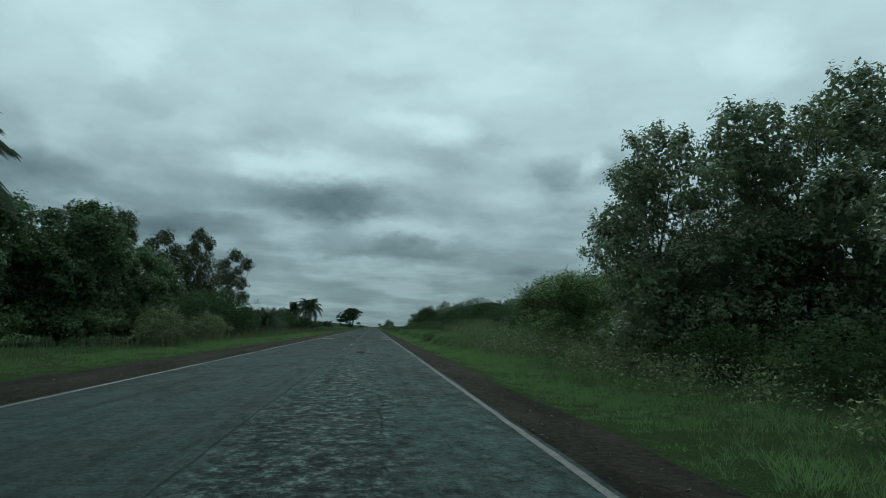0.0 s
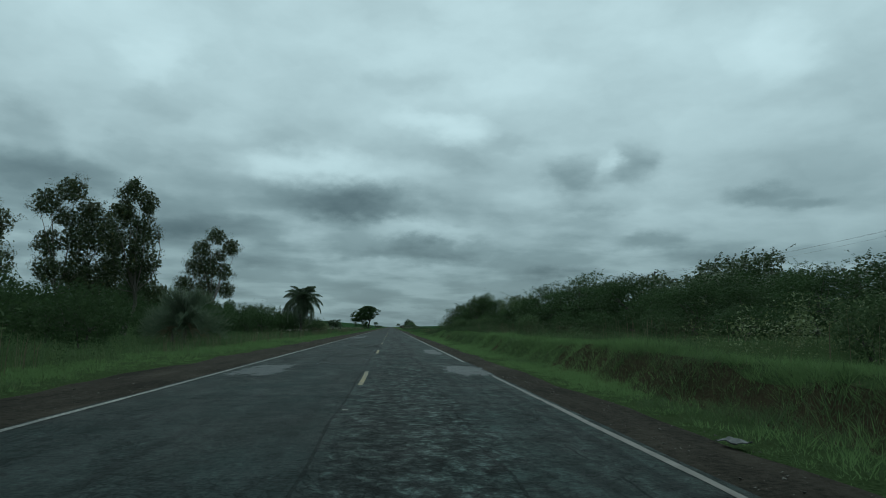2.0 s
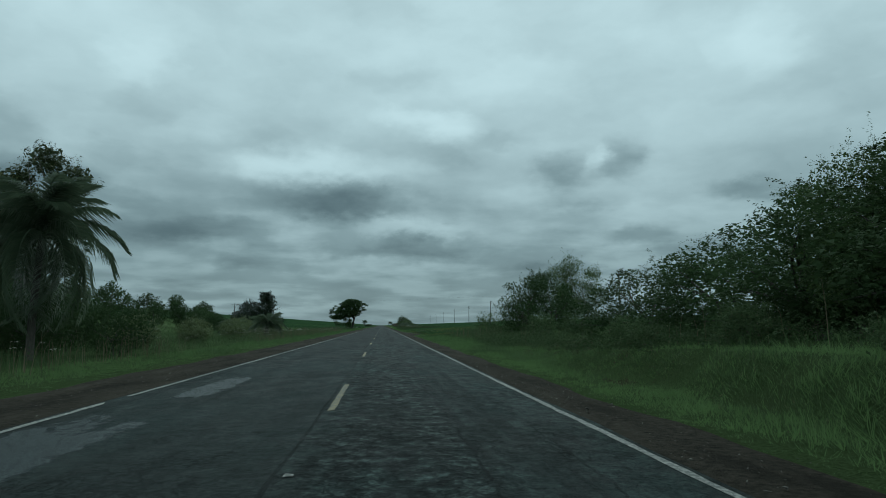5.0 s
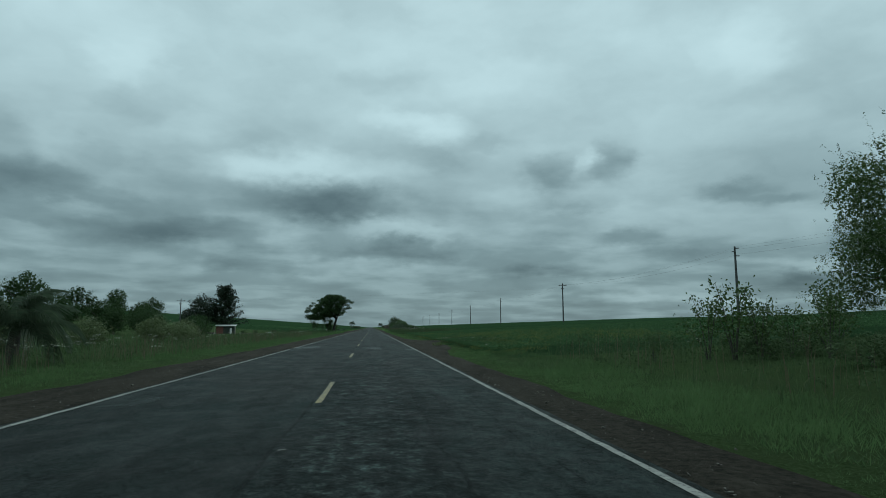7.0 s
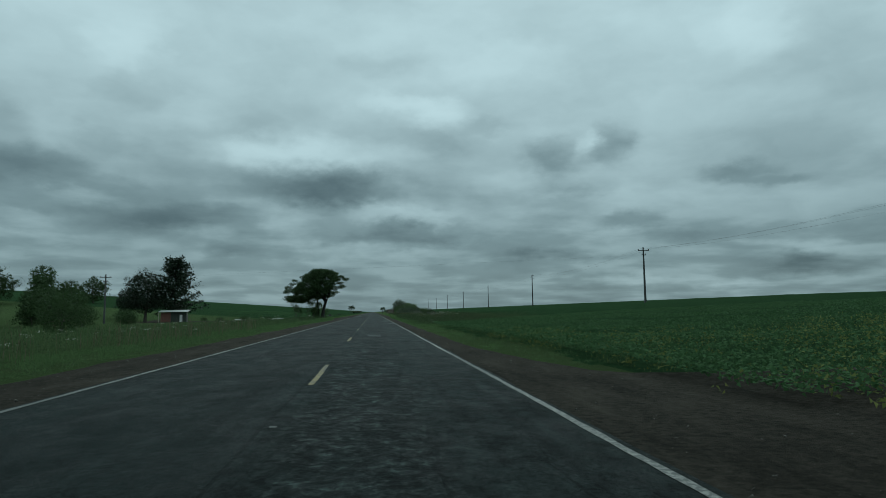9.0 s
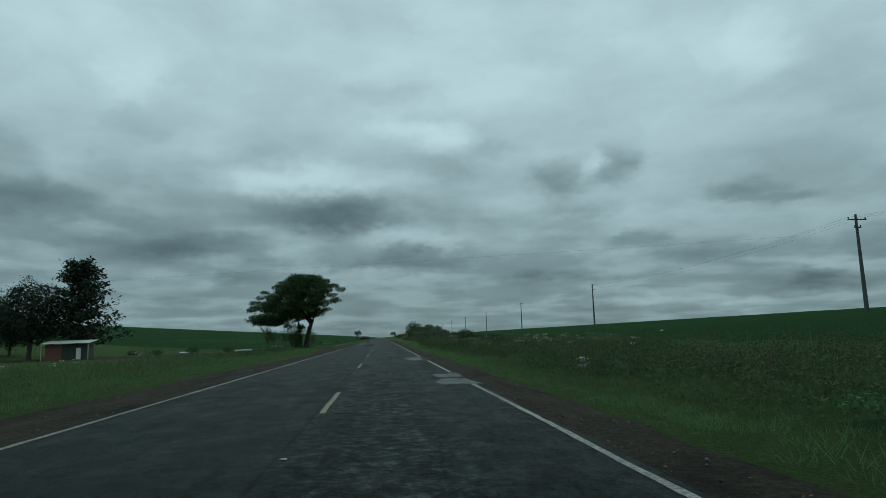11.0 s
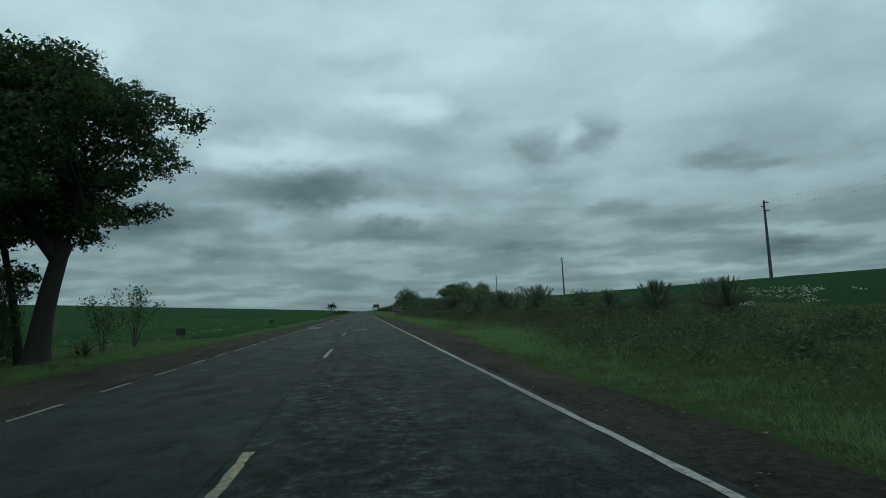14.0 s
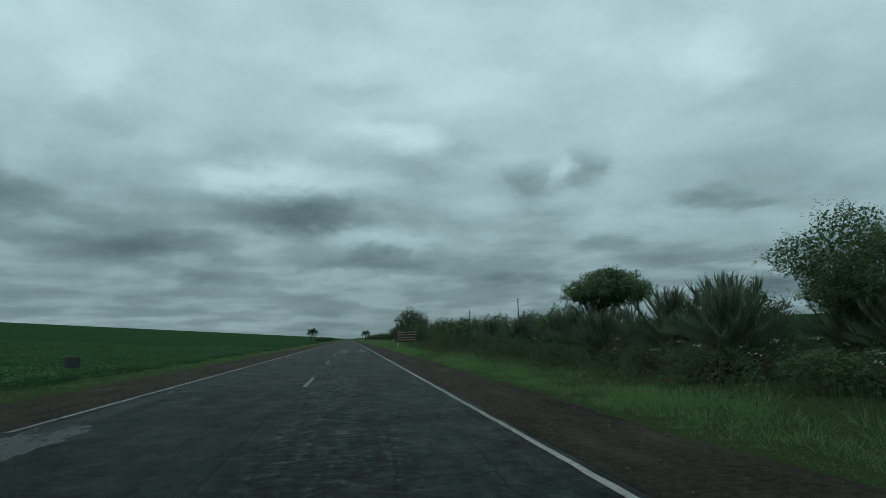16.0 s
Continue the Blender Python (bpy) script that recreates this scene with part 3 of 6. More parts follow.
# ---------------------------------------------------------------- the lie of the land
ROAD_L, ROAD_R = -3.92, 3.43


def shoulder_right(y):
    y = np.asarray(y, float)
    base = 4.62 + 0.14 * wave(y * 0.9, y * 0.37, 1.0, 2.0) + 0.85 * smooth01((y - 340) / 16)
    base = base + 1.65 * smooth01((y - 188) / 13) * (1 - smooth01((y - 214) / 16))
    return base + 6.5 * np.exp(-((y - 214.6) / 3.0) ** 4)


def shoulder_left(y):
    y = np.asarray(y, float)
    return -6.15 + 0.5 * np.exp(-((y - 306) / 14) ** 2) + 0.22 * wave(y * 0.8, y * 0.29, 1.0, 5.0) - 1.1 * np.exp(-((y - 344) / 16) ** 2) - 0.6 * smooth01((y - 355) / 8)


def bank_here(y):
    return smooth01((y - 36) / 12) * (1 - smooth01((y - 122) / 20))


def land(x, y):
    x, y = np.asarray(x, float), np.asarray(y, float)
    z = np.full(np.broadcast(x, y).shape, -0.05)
    # right: a field that climbs gently to a low crest
    s = np.clip((x - 6.0) / 54.0, 0, 1)
    right = 2.95 * s ** 1.1 + np.where(x > 60, (np.minimum(x, 700) - 60) * 0.012, 0)
    right = right - 0.6 * np.exp(-((y - 256) / 15) ** 2) * np.clip((x - 22) / 30, 0, 1)
    bk = bank_here(y)
    edge = 5.9 + 0.35 * wave(y * 0.7, x * 0.0 + y * 0.2, 1.0, 9.0) + 0.16 * wave(y * 2.1, x * 0.9, 1.0, 4.0)
    cut = (0.74 + 0.10 * wave(y * 0.35, x * 0.2, 1.0, 2.0)) * smooth01((x - edge) / 1.1) * bk
    right = np.maximum(right, cut + np.where(x > 8, 0.04 * (x - 8), 0) * bk)
    # left: level meadow, then a long slope up to the skyline
    a = -x
    far_start = 48 - 38 * smooth01((y - 345) / 45)
    climb = np.clip((a - far_start) / (260 - far_start), 0, 1)
    left = 20.3 * climb ** 1.08 + np.where(a > 260, (np.minimum(a, 800) - 260) * 0.03, 0)
    left = left - 0.35 * smooth01((a - 14) / 12) * (1 - smooth01((a - 45) / 20))
    side = np.where(x > 0, right * smooth01((x - 5.4) / 1.0), left * smooth01((a - 7) / 3.0))
    rough = 0.06 * wave(x, y, 0.9, 1.0) * smooth01((np.abs(x) - 6.5) / 2.0)
    return z + side + rough + 0.05 * smooth01((np.abs(x) - 5.0) / 2.0)


def grid_mesh(name, xs, ys, zfun, mats, index=None, smooth=True):
    X, Y = np.meshgrid(xs, ys, indexing="ij")
    v = np.stack([X, Y, zfun(X, Y)], -1).reshape(-1, 3)
    nx, ny = len(xs), len(ys)
    i, j = np.meshgrid(np.arange(nx - 1), np.arange(ny - 1), indexing="ij")
    f = np.stack([i * ny + j, (i + 1) * ny + j, (i + 1) * ny + j + 1, i * ny + j + 1], -1).reshape(-1, 4)
    mi = index(*(v[f].mean(1)[:, :2].T)) if index else None
    return mesh_of(name, v, f, mats, smooth, mi)


xs = np.concatenate([[-2600, -1800, -1200, -800, -600, -450, -350, -300], np.arange(-280, -60, 12), np.arange(-60, -20, 4), np.arange(-20, -12, 1.0), np.arange(-12, 5.6, 0.4), np.arange(5.6, 7.2, 0.2), np.arange(7.2, 12, 0.4),
                     np.arange(12, 22, 1.0), np.arange(22, 70, 3), np.arange(70, 200, 15), [220, 300, 400, 550, 700, 1000, 1600, 2600]])
ys = np.concatenate([[-900, -500, -250, -120], np.arange(-60, 30, 1.6), np.arange(30, 142, 0.7), np.arange(142, 470, 1.6), np.arange(470, 760, 10), [800, 900, 1050, 1250, 1500, 1900, 2400, 3200, 4300]])


def ploughed(x, y):
    return (x < -17.0 + 0.8 * wave(y * 0.5, y * 0.2)) & (x > -48) & (np.abs(y - 346 - 0.6 * wave(x * 0.5, x * 0.2)) < 10.5)


def ground_kind(x, y):
    crop_right = (x > 6.4 + 0.5 * wave(y * 0.4, y * 0.1)) & (y > 184) & ((y < 262) | (x > 19 + 2 * wave(y * 0.1, y * 0.05)))
    crop_right |= (x > 26) & (y > 140)
    crop_left = (x < -8.6 + 0.5 * wave(y * 0.4, y * 0.1)) & (y > 372)
    crop_left |= (x < -44) & (y > 372) | (x < -112)
    red = (x > 5.8) & (x < 6.9) & (bank_here(y) > 0.3) & (wave(x * 0.6, y * 0.35, 1.0, 5.0) > 0.8 * smooth01((y - 70) / 30) - 0.15)
    return np.where(crop_left | crop_right, 1, np.where(red, 2, np.where(ploughed(x, y), 3, 0)))


tagged(new("ground", grid_mesh("ground", xs, ys, land, [TURF, CROP, BANK, SOIL], ground_kind)),
       "rough green verges and soya fields rising to low crests", "ground", kind="structure")


# ---------------------------------------------------------------- the road
def road_mesh():
    rx = np.concatenate([[ROAD_L - 0.06], np.linspace(ROAD_L, ROAD_R, 14), [ROAD_R + 0.06]])
    ry = np.concatenate([[-80], np.arange(-40, 480, 2.0), np.arange(480, 1000, 20), [1100, 1400, 1900, 2600, 3600]])
    X, Y = np.meshgrid(rx, ry, indexing="ij")
    Z = np.zeros_like(X) + 0.012 * np.cos(np.clip(X / 4.0, -1, 1) * 1.5)
    Z[0], Z[-1] = -0.10, -0.10
    ragged = 0.05 * wave(ry * 1.3, ry * 0.5, 1.0, 3.0)
    X[:2] += ragged[None]
    X[-2:] += 0.05 * wave(ry * 1.1, ry * 0.7, 1.0, 7.0)[None]
    v = np.stack([X, Y, Z], -1).reshape(-1, 3)
    nx, ny = X.shape
    i, j = np.meshgrid(np.arange(nx - 1), np.arange(ny - 1), indexing="ij")
    f = np.stack([i * ny + j, (i + 1) * ny + j, (i + 1) * ny + j + 1, i * ny + j + 1], -1).reshape(-1, 4)
    return mesh_of("road", v, f, ASPHALT, True)


road = tagged(new("road", road_mesh()), "cracked two-lane asphalt road with worn lane markings", "road", kind="structure")


def crown_z(x):
    return 0.012 * np.cos(np.clip(np.asarray(x) / 4.0, -1, 1) * 1.5)


def strip(name, xc, w, y0, y1, step, mat, lift, label=""):
    """A painted line with chipped, uneven sides."""
    r = np.random.default_rng(int(abs(y0 * 13 + xc * 101)))
    n = max(2, int((y1 - y0) / step) + 1)
    yy = np.linspace(y0, y1, n)
    wob = 0.006 * wave(yy * 1.7, yy * 0.6, 1.0, xc) + 0.012 * wave(yy * 0.3, yy * 0.11, 1.0, xc)
    v = []
    for s in (-0.5, 0.5):
        xx = xc + wob + s * w * (1 + 0.07 * wave(yy * 5.1, yy * 2.3, 1.0, s) - 0.4 * r.random(n) ** 2)
        v.append(np.stack([xx, yy + r.normal(0, 0.25, n) * step * np.r_[1, np.zeros(n - 2), 1], crown_z(xx) + lift], -1))
    v = np.stack(v, 1).reshape(-1, 3)
    i = np.arange(n - 1) * 2
    return part(name, mesh_of(name, v, np.stack([i, i + 1, i + 3, i + 2], -1), mat), road, label)


for y0, y1 in ((-60, 29), (30.5, 111), (113, 123), (124, 196), (198.2, 335), (388.3, 1200)):
    strip("edge_line", -3.79, 0.115, y0, y1, 0.4, WHITE_PAINT, 0.005, "worn white edge line")
for y in np.arange(337, 387, 3.1):
    strip("edge_line", -3.80, 0.11, y, y + 1.6, 0.25, DIRTY_PAINT, 0.005, "broken white edge line")
for y0, y1 in ((-60, 26), (27, 60.5), (67, 111), (112.5, 270.5), (276, 286.5), (293, 1200)):
    strip("edge_line", 3.30, 0.105, y0, y1, 0.4, DIRTY_PAINT if y0 < 60 else WHITE_PAINT, 0.005, "worn white edge line")
for k in range(2, 50):
    strip("lane_dash", 0.0, 0.115, 16 * k + 9.5, 16 * k + 13.6, 0.12, DULL_YELLOW if k > 21 else YELLOW_PAINT if k > 2 else WHITE_PAINT, 0.005, "worn yellow centre dash")
    strip("lane_stud", -0.02, 0.09, 16 * k + 5.4, 16 * k + 5.48, 0.1, WHITE_PAINT, 0.012, "white road stud")


def patch(x0, x1, y0, y1, seed, ragged=0.12, mat=PATCH, label="smoother grey mended patch"):
    """A smoother mended or wet piece of road with a rough outline, lying a few millimetres proud."""
    rng = np.random.default_rng(seed)
    hw, hl = (x1 - x0) / 2, (y1 - y0) / 2
    u = np.linspace(-1, 1, 16, endpoint=False)
    one = np.ones(16)
    px, py = np.concatenate([u, one, -u, -one]), np.concatenate([-one, u, one, -u])
    n = len(px)
    a = np.arctan2(py, px)
    soft = np.maximum(1, np.hypot(px, py)) ** 0.35
    bulge = sum(rng.normal(0, ragged / k) * np.sin(k * a + rng.uniform(0, 6.28)) for k in (2, 3, 5, 7)) + rng.normal(0, 0.012, n)
    px = (x0 + x1) / 2 + hw * px / soft * (1 + bulge)
    py = (y0 + y1) / 2 + hl * py / soft * (1 + bulge)
    rings = [np.stack([(x0 + x1) / 2 + (px - (x0 + x1) / 2) * k, (y0 + y1) / 2 + (py - (y0 + y1) / 2) * k], -1) for k in (1.12, 0.8, 0.3)]
    v = np.concatenate(rings + [[((x0 + x1) / 2, (y0 + y1) / 2)]])
    v = np.column_stack([v, crown_z(v[:, 0]) + 0.0035])
    i = np.arange(n)
    j = (i + 1) % n
    quads = np.concatenate([np.stack([o + i, o + j, o + n + j, o + n + i], -1) for o in (0, n)])
    me = mesh_of("asphalt_patch", v, [quads, np.stack([2 * n + i, 2 * n + j, np.full(n, 3 * n)], -1)], mat)
    me.attributes.new("rim", "FLOAT", "POINT").data.foreach_set("value", np.repeat((1.0, 0.12, 0.0, 0.0), (n, n, n, 1)).astype(np.float32))
    part("asphalt_patch", me, road, label)


PATCHES = [
    (-1.9, -0.15, 64.7, 69.7), (-2.2, -0.15, 72.0, 79.6), (-2.2, -0.15, 83.6, 88.2), 
    (-1.9, -0.15, 350.3, 357.4), (-1.9, -0.55, 359.8, 369.4), (0.66, 1.1, 30.0, 32.0),
    (-3.4, -2.3, 418, 430), 
    (2.2, 3.1, 426, 452),  (-3.55, -3.0, 386, 394),
    (-3.3, -2.8, 169.6, 170.9),
]
for n, p in enumerate(PATCHES):
    patch(*p, seed=n, ragged=0.05 if p[0] < -1 and p[1] > -0.5 else 0.12)
for n, p in enumerate([(-3.5, -2.3, 59.6, 64.6), (2.3, 3.4, 60.4, 65.0), (2.35, 3.1, 73.0, 79.5), (-3.7, -2.3, 113.3, 121), (-3.4, -2.6, 107.2, 108.6), (-3.0, -2.3, 123.5, 128), (2.3, 3.2, 287.6, 292.7), (2.5, 3.5, 270.6, 273.0), (2.6, 3.5, 273.7, 275.4), (-3.6, -2.5, 379.4, 387.0), (2.7, 3.25, 193.3, 194.3)]):
    patch(*p, seed=40 + n, ragged=0.16, mat=DAMP_SHEEN_PATCH, label="damp mended patch by the edge line, sky sheen painted in")
for n, p in enumerate([(0.6, 1.5, 195.6, 199.0), (-3.9, -2.3, 197.2, 201.8), (0.42, 1.42, 369.0, 371.9), (0.75, 1.5, 238.4, 241.0), (1.9, 2.7, 434, 444), (0.4, 1.0, 432, 446), (0.7, 1.35, 306.6, 309.4)]):
    patch(*p, seed=50 + n, ragged=0.14, mat=PALE_PATCH, label="wet patch in the wheel track, painted pale with sky reflection")


def shoulder(name, side):
    sy = np.concatenate([np.arange(-60, 470, 0.8), np.arange(470, 1000, 15), [1500, 3600]])
    outer = shoulder_right(sy) if side > 0 else shoulder_left(sy)
    inner = np.full_like(sy, ROAD_R - 0.02 if side > 0 else ROAD_L + 0.02)
    cols = 9
    v = []
    for k in range(cols):
        s = k / (cols - 1)
        x = inner + (outer - inner) * s
        z = np.where(s < 0.15, -0.03, -0.015 + np.maximum(land(x, sy) + 0.02, -0.015) * s) + 0.018 * wave(x * 2.1, sy * 1.4, 1.0, 4.0) * (0.3 + s)
        z = np.maximum(z, land(x, sy) + 0.012) if s > 0.3 else z
        if k == cols - 1:
            z = land(x, sy) - 0.03
        v.append(np.stack([x, sy, z], -1))
    v = np.stack(v, 1).reshape(-1, 3)
    n = len(sy)
    i, j = np.meshgrid(np.arange(n - 1), np.arange(cols - 1), indexing="ij")
    f = np.stack([i * cols + j, i * cols + j + 1, (i + 1) * cols + j + 1, (i + 1) * cols + j], -1).reshape(-1, 4)
    f = f if side > 0 else f[:, ::-1]
    return tagged(new(name, mesh_of(name, v, f, SOIL, True)), "bare dark brown earth shoulder beside the asphalt", "shoulder", kind="structure")


shoulder("shoulder_right", 1)
shoulder("shoulder_left", -1)

# ---------------------------------------------------------------- grass, crops and weeds


def blades(rng, x, y, h, w, lean=0.5, curved=True, towards=None):
    n = len(x)
    z = land(x, y) - 0.02
    ang = rng.uniform(0, 2 * np.pi, n)
    side = np.stack([np.cos(ang), np.sin(ang), 0 * ang], -1) * (w / 2)[:, None]
    d = rng.uniform(0, 2 * np.pi, n) if towards is None else towards + rng.normal(0, 0.5, n)
    k = rng.uniform(0.15, 1.0, n) * lean
    over = np.stack([np.cos(d) * k * h, np.sin(d) * k * h, 0 * d], -1)
    up_ = np.stack([0 * h, 0 * h, h * (1 - 0.25 * k)], -1)
    base = np.stack([x, y, z], -1)
    mid = base + up_ * 0.6 + over * 0.3
    tip = base + up_ + over
    if curved:
        v = np.stack([base - side, base + side, mid - side * 0.8, mid + side * 0.8, tip], 1).reshape(-1, 3)
        o = np.arange(n)[:, None] * 5
        return v, [o + np.array([0, 1, 3, 2]), o + np.array([2, 3, 4])]
    v = np.stack([base - side, base + side, tip], 1).reshape(-1, 3)
    return v, [np.arange(3 * n).reshape(-1, 3)]


def meadow(name, rng, x, y, h, w, mat, label, lean=0.5, curved=True, category="grass", towards=None):
    v, f = blades(rng, x, y, h, w, lean, curved, towards)
    return tagged(new(name, mesh_of(name, v, f, mat)), label, category, kind="stuff")


rng = np.random.default_rng(11)


def tufts(name, tx, ty, per, h, reach, w, mat, label, lean=1.3):
    """Tussocks: blades that spring from one crown and bend outwards; h, reach: a value for each tussock."""
    n = len(tx) * per
    a = rng.uniform(0, 2 * np.pi, n)
    r = np.repeat(reach, per) * np.sqrt(rng.random(n))
    x, y = np.repeat(tx, per) + r * np.cos(a), np.repeat(ty, per) + r * np.sin(a)
    hh = np.repeat(h, per) * rng.uniform(0.55, 1.2, n) * (1 - 0.35 * r / np.repeat(reach, per))
    return meadow(name, rng, x, y, hh, rng.uniform(0.6, 1.3, n) * w, mat, label, lean, False, "grass", a)


def verge(side, n, depth, y0=-10, y1=455, near=1.15):
    y = rng.uniform(y0, y1, n)
    e = shoulder_right(y) if side > 0 else shoulder_left(y)
    d = rng.random(n) ** near * depth - 0.10 + 0.15 * rng.random(n)
    x = e + side * d
    dens = 0.55 + 0.45 * wave(x * 1.3, y * 0.9, 1.0, 3.0 + side) + 0.25 * wave(x * 3, y * 2.7, 1.0, 8.0)
    dens *= np.where(side > 0, 1 - 0.97 * np.exp(-((y - 214.6) / 3.6) ** 4), 1.0)
    dens = np.clip(dens + 0.25, 0.12, 1)
    # the cut face of the bank is mostly bare earth
    face = (side > 0) & (x > 5.85) & (x < 6.75) & (bank_here(y) > 0.4)
    k = rng.random(n) < np.where(face, np.clip(0.75 - 0.9 * wave(x * 0.5, y * 0.6, 1.0, 5.0), 0.6, 1.0), dens)
    return x[k], y[k], d[k]


for side, name, label in ((1, "verge_grass_right", "tall green verge grass beside the earth shoulder"), (-1, "verge_grass_left", "green verge grass beside the earth shoulder")):
    # a low mat, and over it close-set tussocks that grow smaller towards the bare earth
    x, y, d = verge(side, 150000 if side > 0 else 90000, 3.4, near=1.4)
    k = ((side > 0) & ((y < 190) | ((y > 262) & (d < 2.0)))) | ((side < 0) & (y < 366)) | (rng.random(len(x)) < 0.3)
    x, y, d = x[k], y[k], d[k]
    meadow(name.replace("verge_grass", "short_grass"), rng, x, y, (0.03 + 0.06 * smooth01(d / 0.9)) * rng.uniform(0.6, 1.5, len(x)), rng.uniform(0.008, 0.017, len(x)) * (1.0 if side > 0 else 1.4), GRASS, "thick mat of short green grass on the verge", 1.3, False)
    tx, ty, td = verge(side, 38000 if side > 0 else 14000, 3.2, near=1.25)
    k = ((side > 0) & ((ty < 190) | ((ty > 262) & (td < 1.2 + 0.7 * wave(ty * 0.5, ty * 0.2, 1.0, 6.0))))) | ((side < 0) & (ty < 366)) | (rng.random(len(tx)) < 0.15)
    tx, ty, td = tx[k], ty[k], td[k]
    grow = smooth01((td + 0.15) / 1.0) * np.clip(1 + 0.8 * wave(tx * 1.1, ty * 0.7, 1.0, 2.0), 0.3, 2.0) * rng.uniform(0.5, 1.5, len(tx))
    grow = grow * np.where((side > 0) & (ty > 340), 1.5, 1.0)
    rank = wave(tx * 1.1, ty * 0.45, 1.0, 7.0) + rng.normal(0, 0.3, len(tx)) > np.where(ty < 48, 0.35, np.where((ty > 262) & (ty < 335) & (tx > 5.5), -0.15, 0.4))
    for pick, mat_, nm, lab in ((~rank, GRASS, name, label), (rank, TALL_GRASS, name.replace("verge", "rank"), "darker tussocks of coarse grass in the verge")):
        tufts(nm, tx[pick], ty[pick], 18, 0.05 + 0.19 * grow[pick], 0.06 + 0.12 * grow[pick], 0.012 if side > 0 else 0.018, mat_, lab, 1.2)
    x, y, d = verge(side, 52000, 11.0)
    keep = d > 2.2
    if side > 0:
        keep &= ~((y > 186) & (y < 262)) & ((y < 262) | (rng.random(len(x)) < 0.4))
    else:
        keep &= (y < 362) & ~ploughed(x, y)
    x, y = x[keep], y[keep]
    h = rng.uniform(0.3, 0.75, len(x)) * (1 + 0.4 * wave(x * 0.5, y * 0.5, 1.0, 6.0)) * np.where((side < 0) & (y > 295), 0.4, 1.0) * np.where((side > 0) & (y > 255), 0.62, np.where((side > 0) & (y > 38) & (y < 150), 0.6, 1.0))
    meadow(name.replace("verge", "meadow"), rng, x, y, h, rng.uniform(0.010, 0.020, len(x)), TALL_GRASS, "long rough meadow grass behind the verge", 0.7)

# the bank: tussocks on its face, thicker ones along its lip and on top, with bare earth between
n = 10000
tx, ty = rng.uniform(5.6, 7.0, n), rng.uniform(36, 139, n)
k = rng.random(n) < np.clip(0.32 + 0.5 * smooth01((ty - 70) / 30) - 0.9 * wave(tx * 0.6, ty * 0.35, 1.0, 5.0), 0.05, 1.0)
dead = ~k & (rng.random(n) < 0.24)
tufts("bank_litter", tx[dead], ty[dead], 16, rng.uniform(0.03, 0.08, dead.sum()), rng.uniform(0.08, 0.2, dead.sum()), 0.012, DRY_GRASS, "dead brown grass litter on the cut earth bank", 2.2)
tx, ty = tx[k], ty[k]
tufts("bank_grass", tx, ty, 22, rng.uniform(0.06, 0.20, len(tx)), rng.uniform(0.08, 0.2, len(tx)), 0.012, TALL_GRASS, "grass tussocks clinging to the cut earth bank")
n = 2400
ty = rng.uniform(38, 102, n)
tx = 6.8 + 0.22 * wave(ty * 0.9, ty * 0.35, 1.0, 9.0) + 1.1 * rng.random(n) ** 1.4
tufts("lip_grass", tx, ty, 24, rng.uniform(0.14, 0.36, n) * (1 + 0.5 * wave(ty * 1.1, tx, 1.0, 3.0)), rng.uniform(0.12, 0.26, n), 0.013, GRASS, "thick grass hanging over the lip of the bank", 1.5)
# a pale tussock alone on the wide shoulder
tufts("pale_tussock", np.array([5.43]), np.array([202.82]), 260, np.array([0.42]), np.array([0.3]), 0.012, PALE_GRASS, "pale tussock of grass alone on the bare shoulder", 0.8)
# larger tussocks here and there
tx = np.concatenate([rng.uniform(5.8, 8.4, 260), -rng.uniform(7.0, 9.5, 300)])
ty = np.concatenate([rng.uniform(2, 440, 260), rng.uniform(4, 366, 300)])
tx, ty = np.append(tx, rng.uniform(5.6, 9.0, 460)), np.concatenate([ty, rng.uniform(2, 46, 260), rng.uniform(275, 350, 200)])
k = (np.abs(ty - 222) > 38) | (tx < 0)
tx, ty = tx[k], ty[k]
tufts("grass_tussocks", tx, ty, 44, rng.uniform(0.20, 0.40, len(tx)), rng.uniform(0.15, 0.28, len(tx)), 0.013, GRASS, "arching tussocks of long bright green grass", 1.4)


def gravel(name, n):
    """Loose chips and pebbles on both shoulders."""
    y = rng.uniform(-5, 455, n)
    right = rng.random(n) < 0.6
    u = rng.random(n) ** 1.4
    x = np.where(right, ROAD_R + 0.1 + u * (shoulder_right(y) - ROAD_R - 0.1), ROAD_L - 0.1 + u * (shoulder_left(y) - ROAD_L + 0.1))
    s = 0.012 + 0.03 * rng.random(n) ** 4
    z = np.maximum(land(x, y), -0.03) + 0.02 + s * 0.2
    corners = rng.normal(0, 1, (n, 4, 3))
    corners /= np.linalg.norm(corners, axis=2)[..., None]
    v = np.stack([x, y, z], -1)[:, None] + corners * s[:, None, None] * (1, 1, 0.6)
    o = np.arange(n)[:, None] * 4
    f = np.concatenate([o + np.array(t) for t in ((0, 1, 2), (0, 2, 3), (0, 3, 1), (1, 3, 2))])
    tagged(new(name, mesh_of(name, v.reshape(-1, 3), f, STONE)), "scattered grey chips and pebbles on the earth shoulders", "gravel", kind="stuff")


gravel("shoulder_gravel", 9000)

# wider, sparser grass further out on the left
n = 45000
x, y = -rng.uniform(14, 60, n), rng.uniform(10, 372, n)
k = ~ploughed(x, y)
x, y = x[k], y[k]
n = len(x)
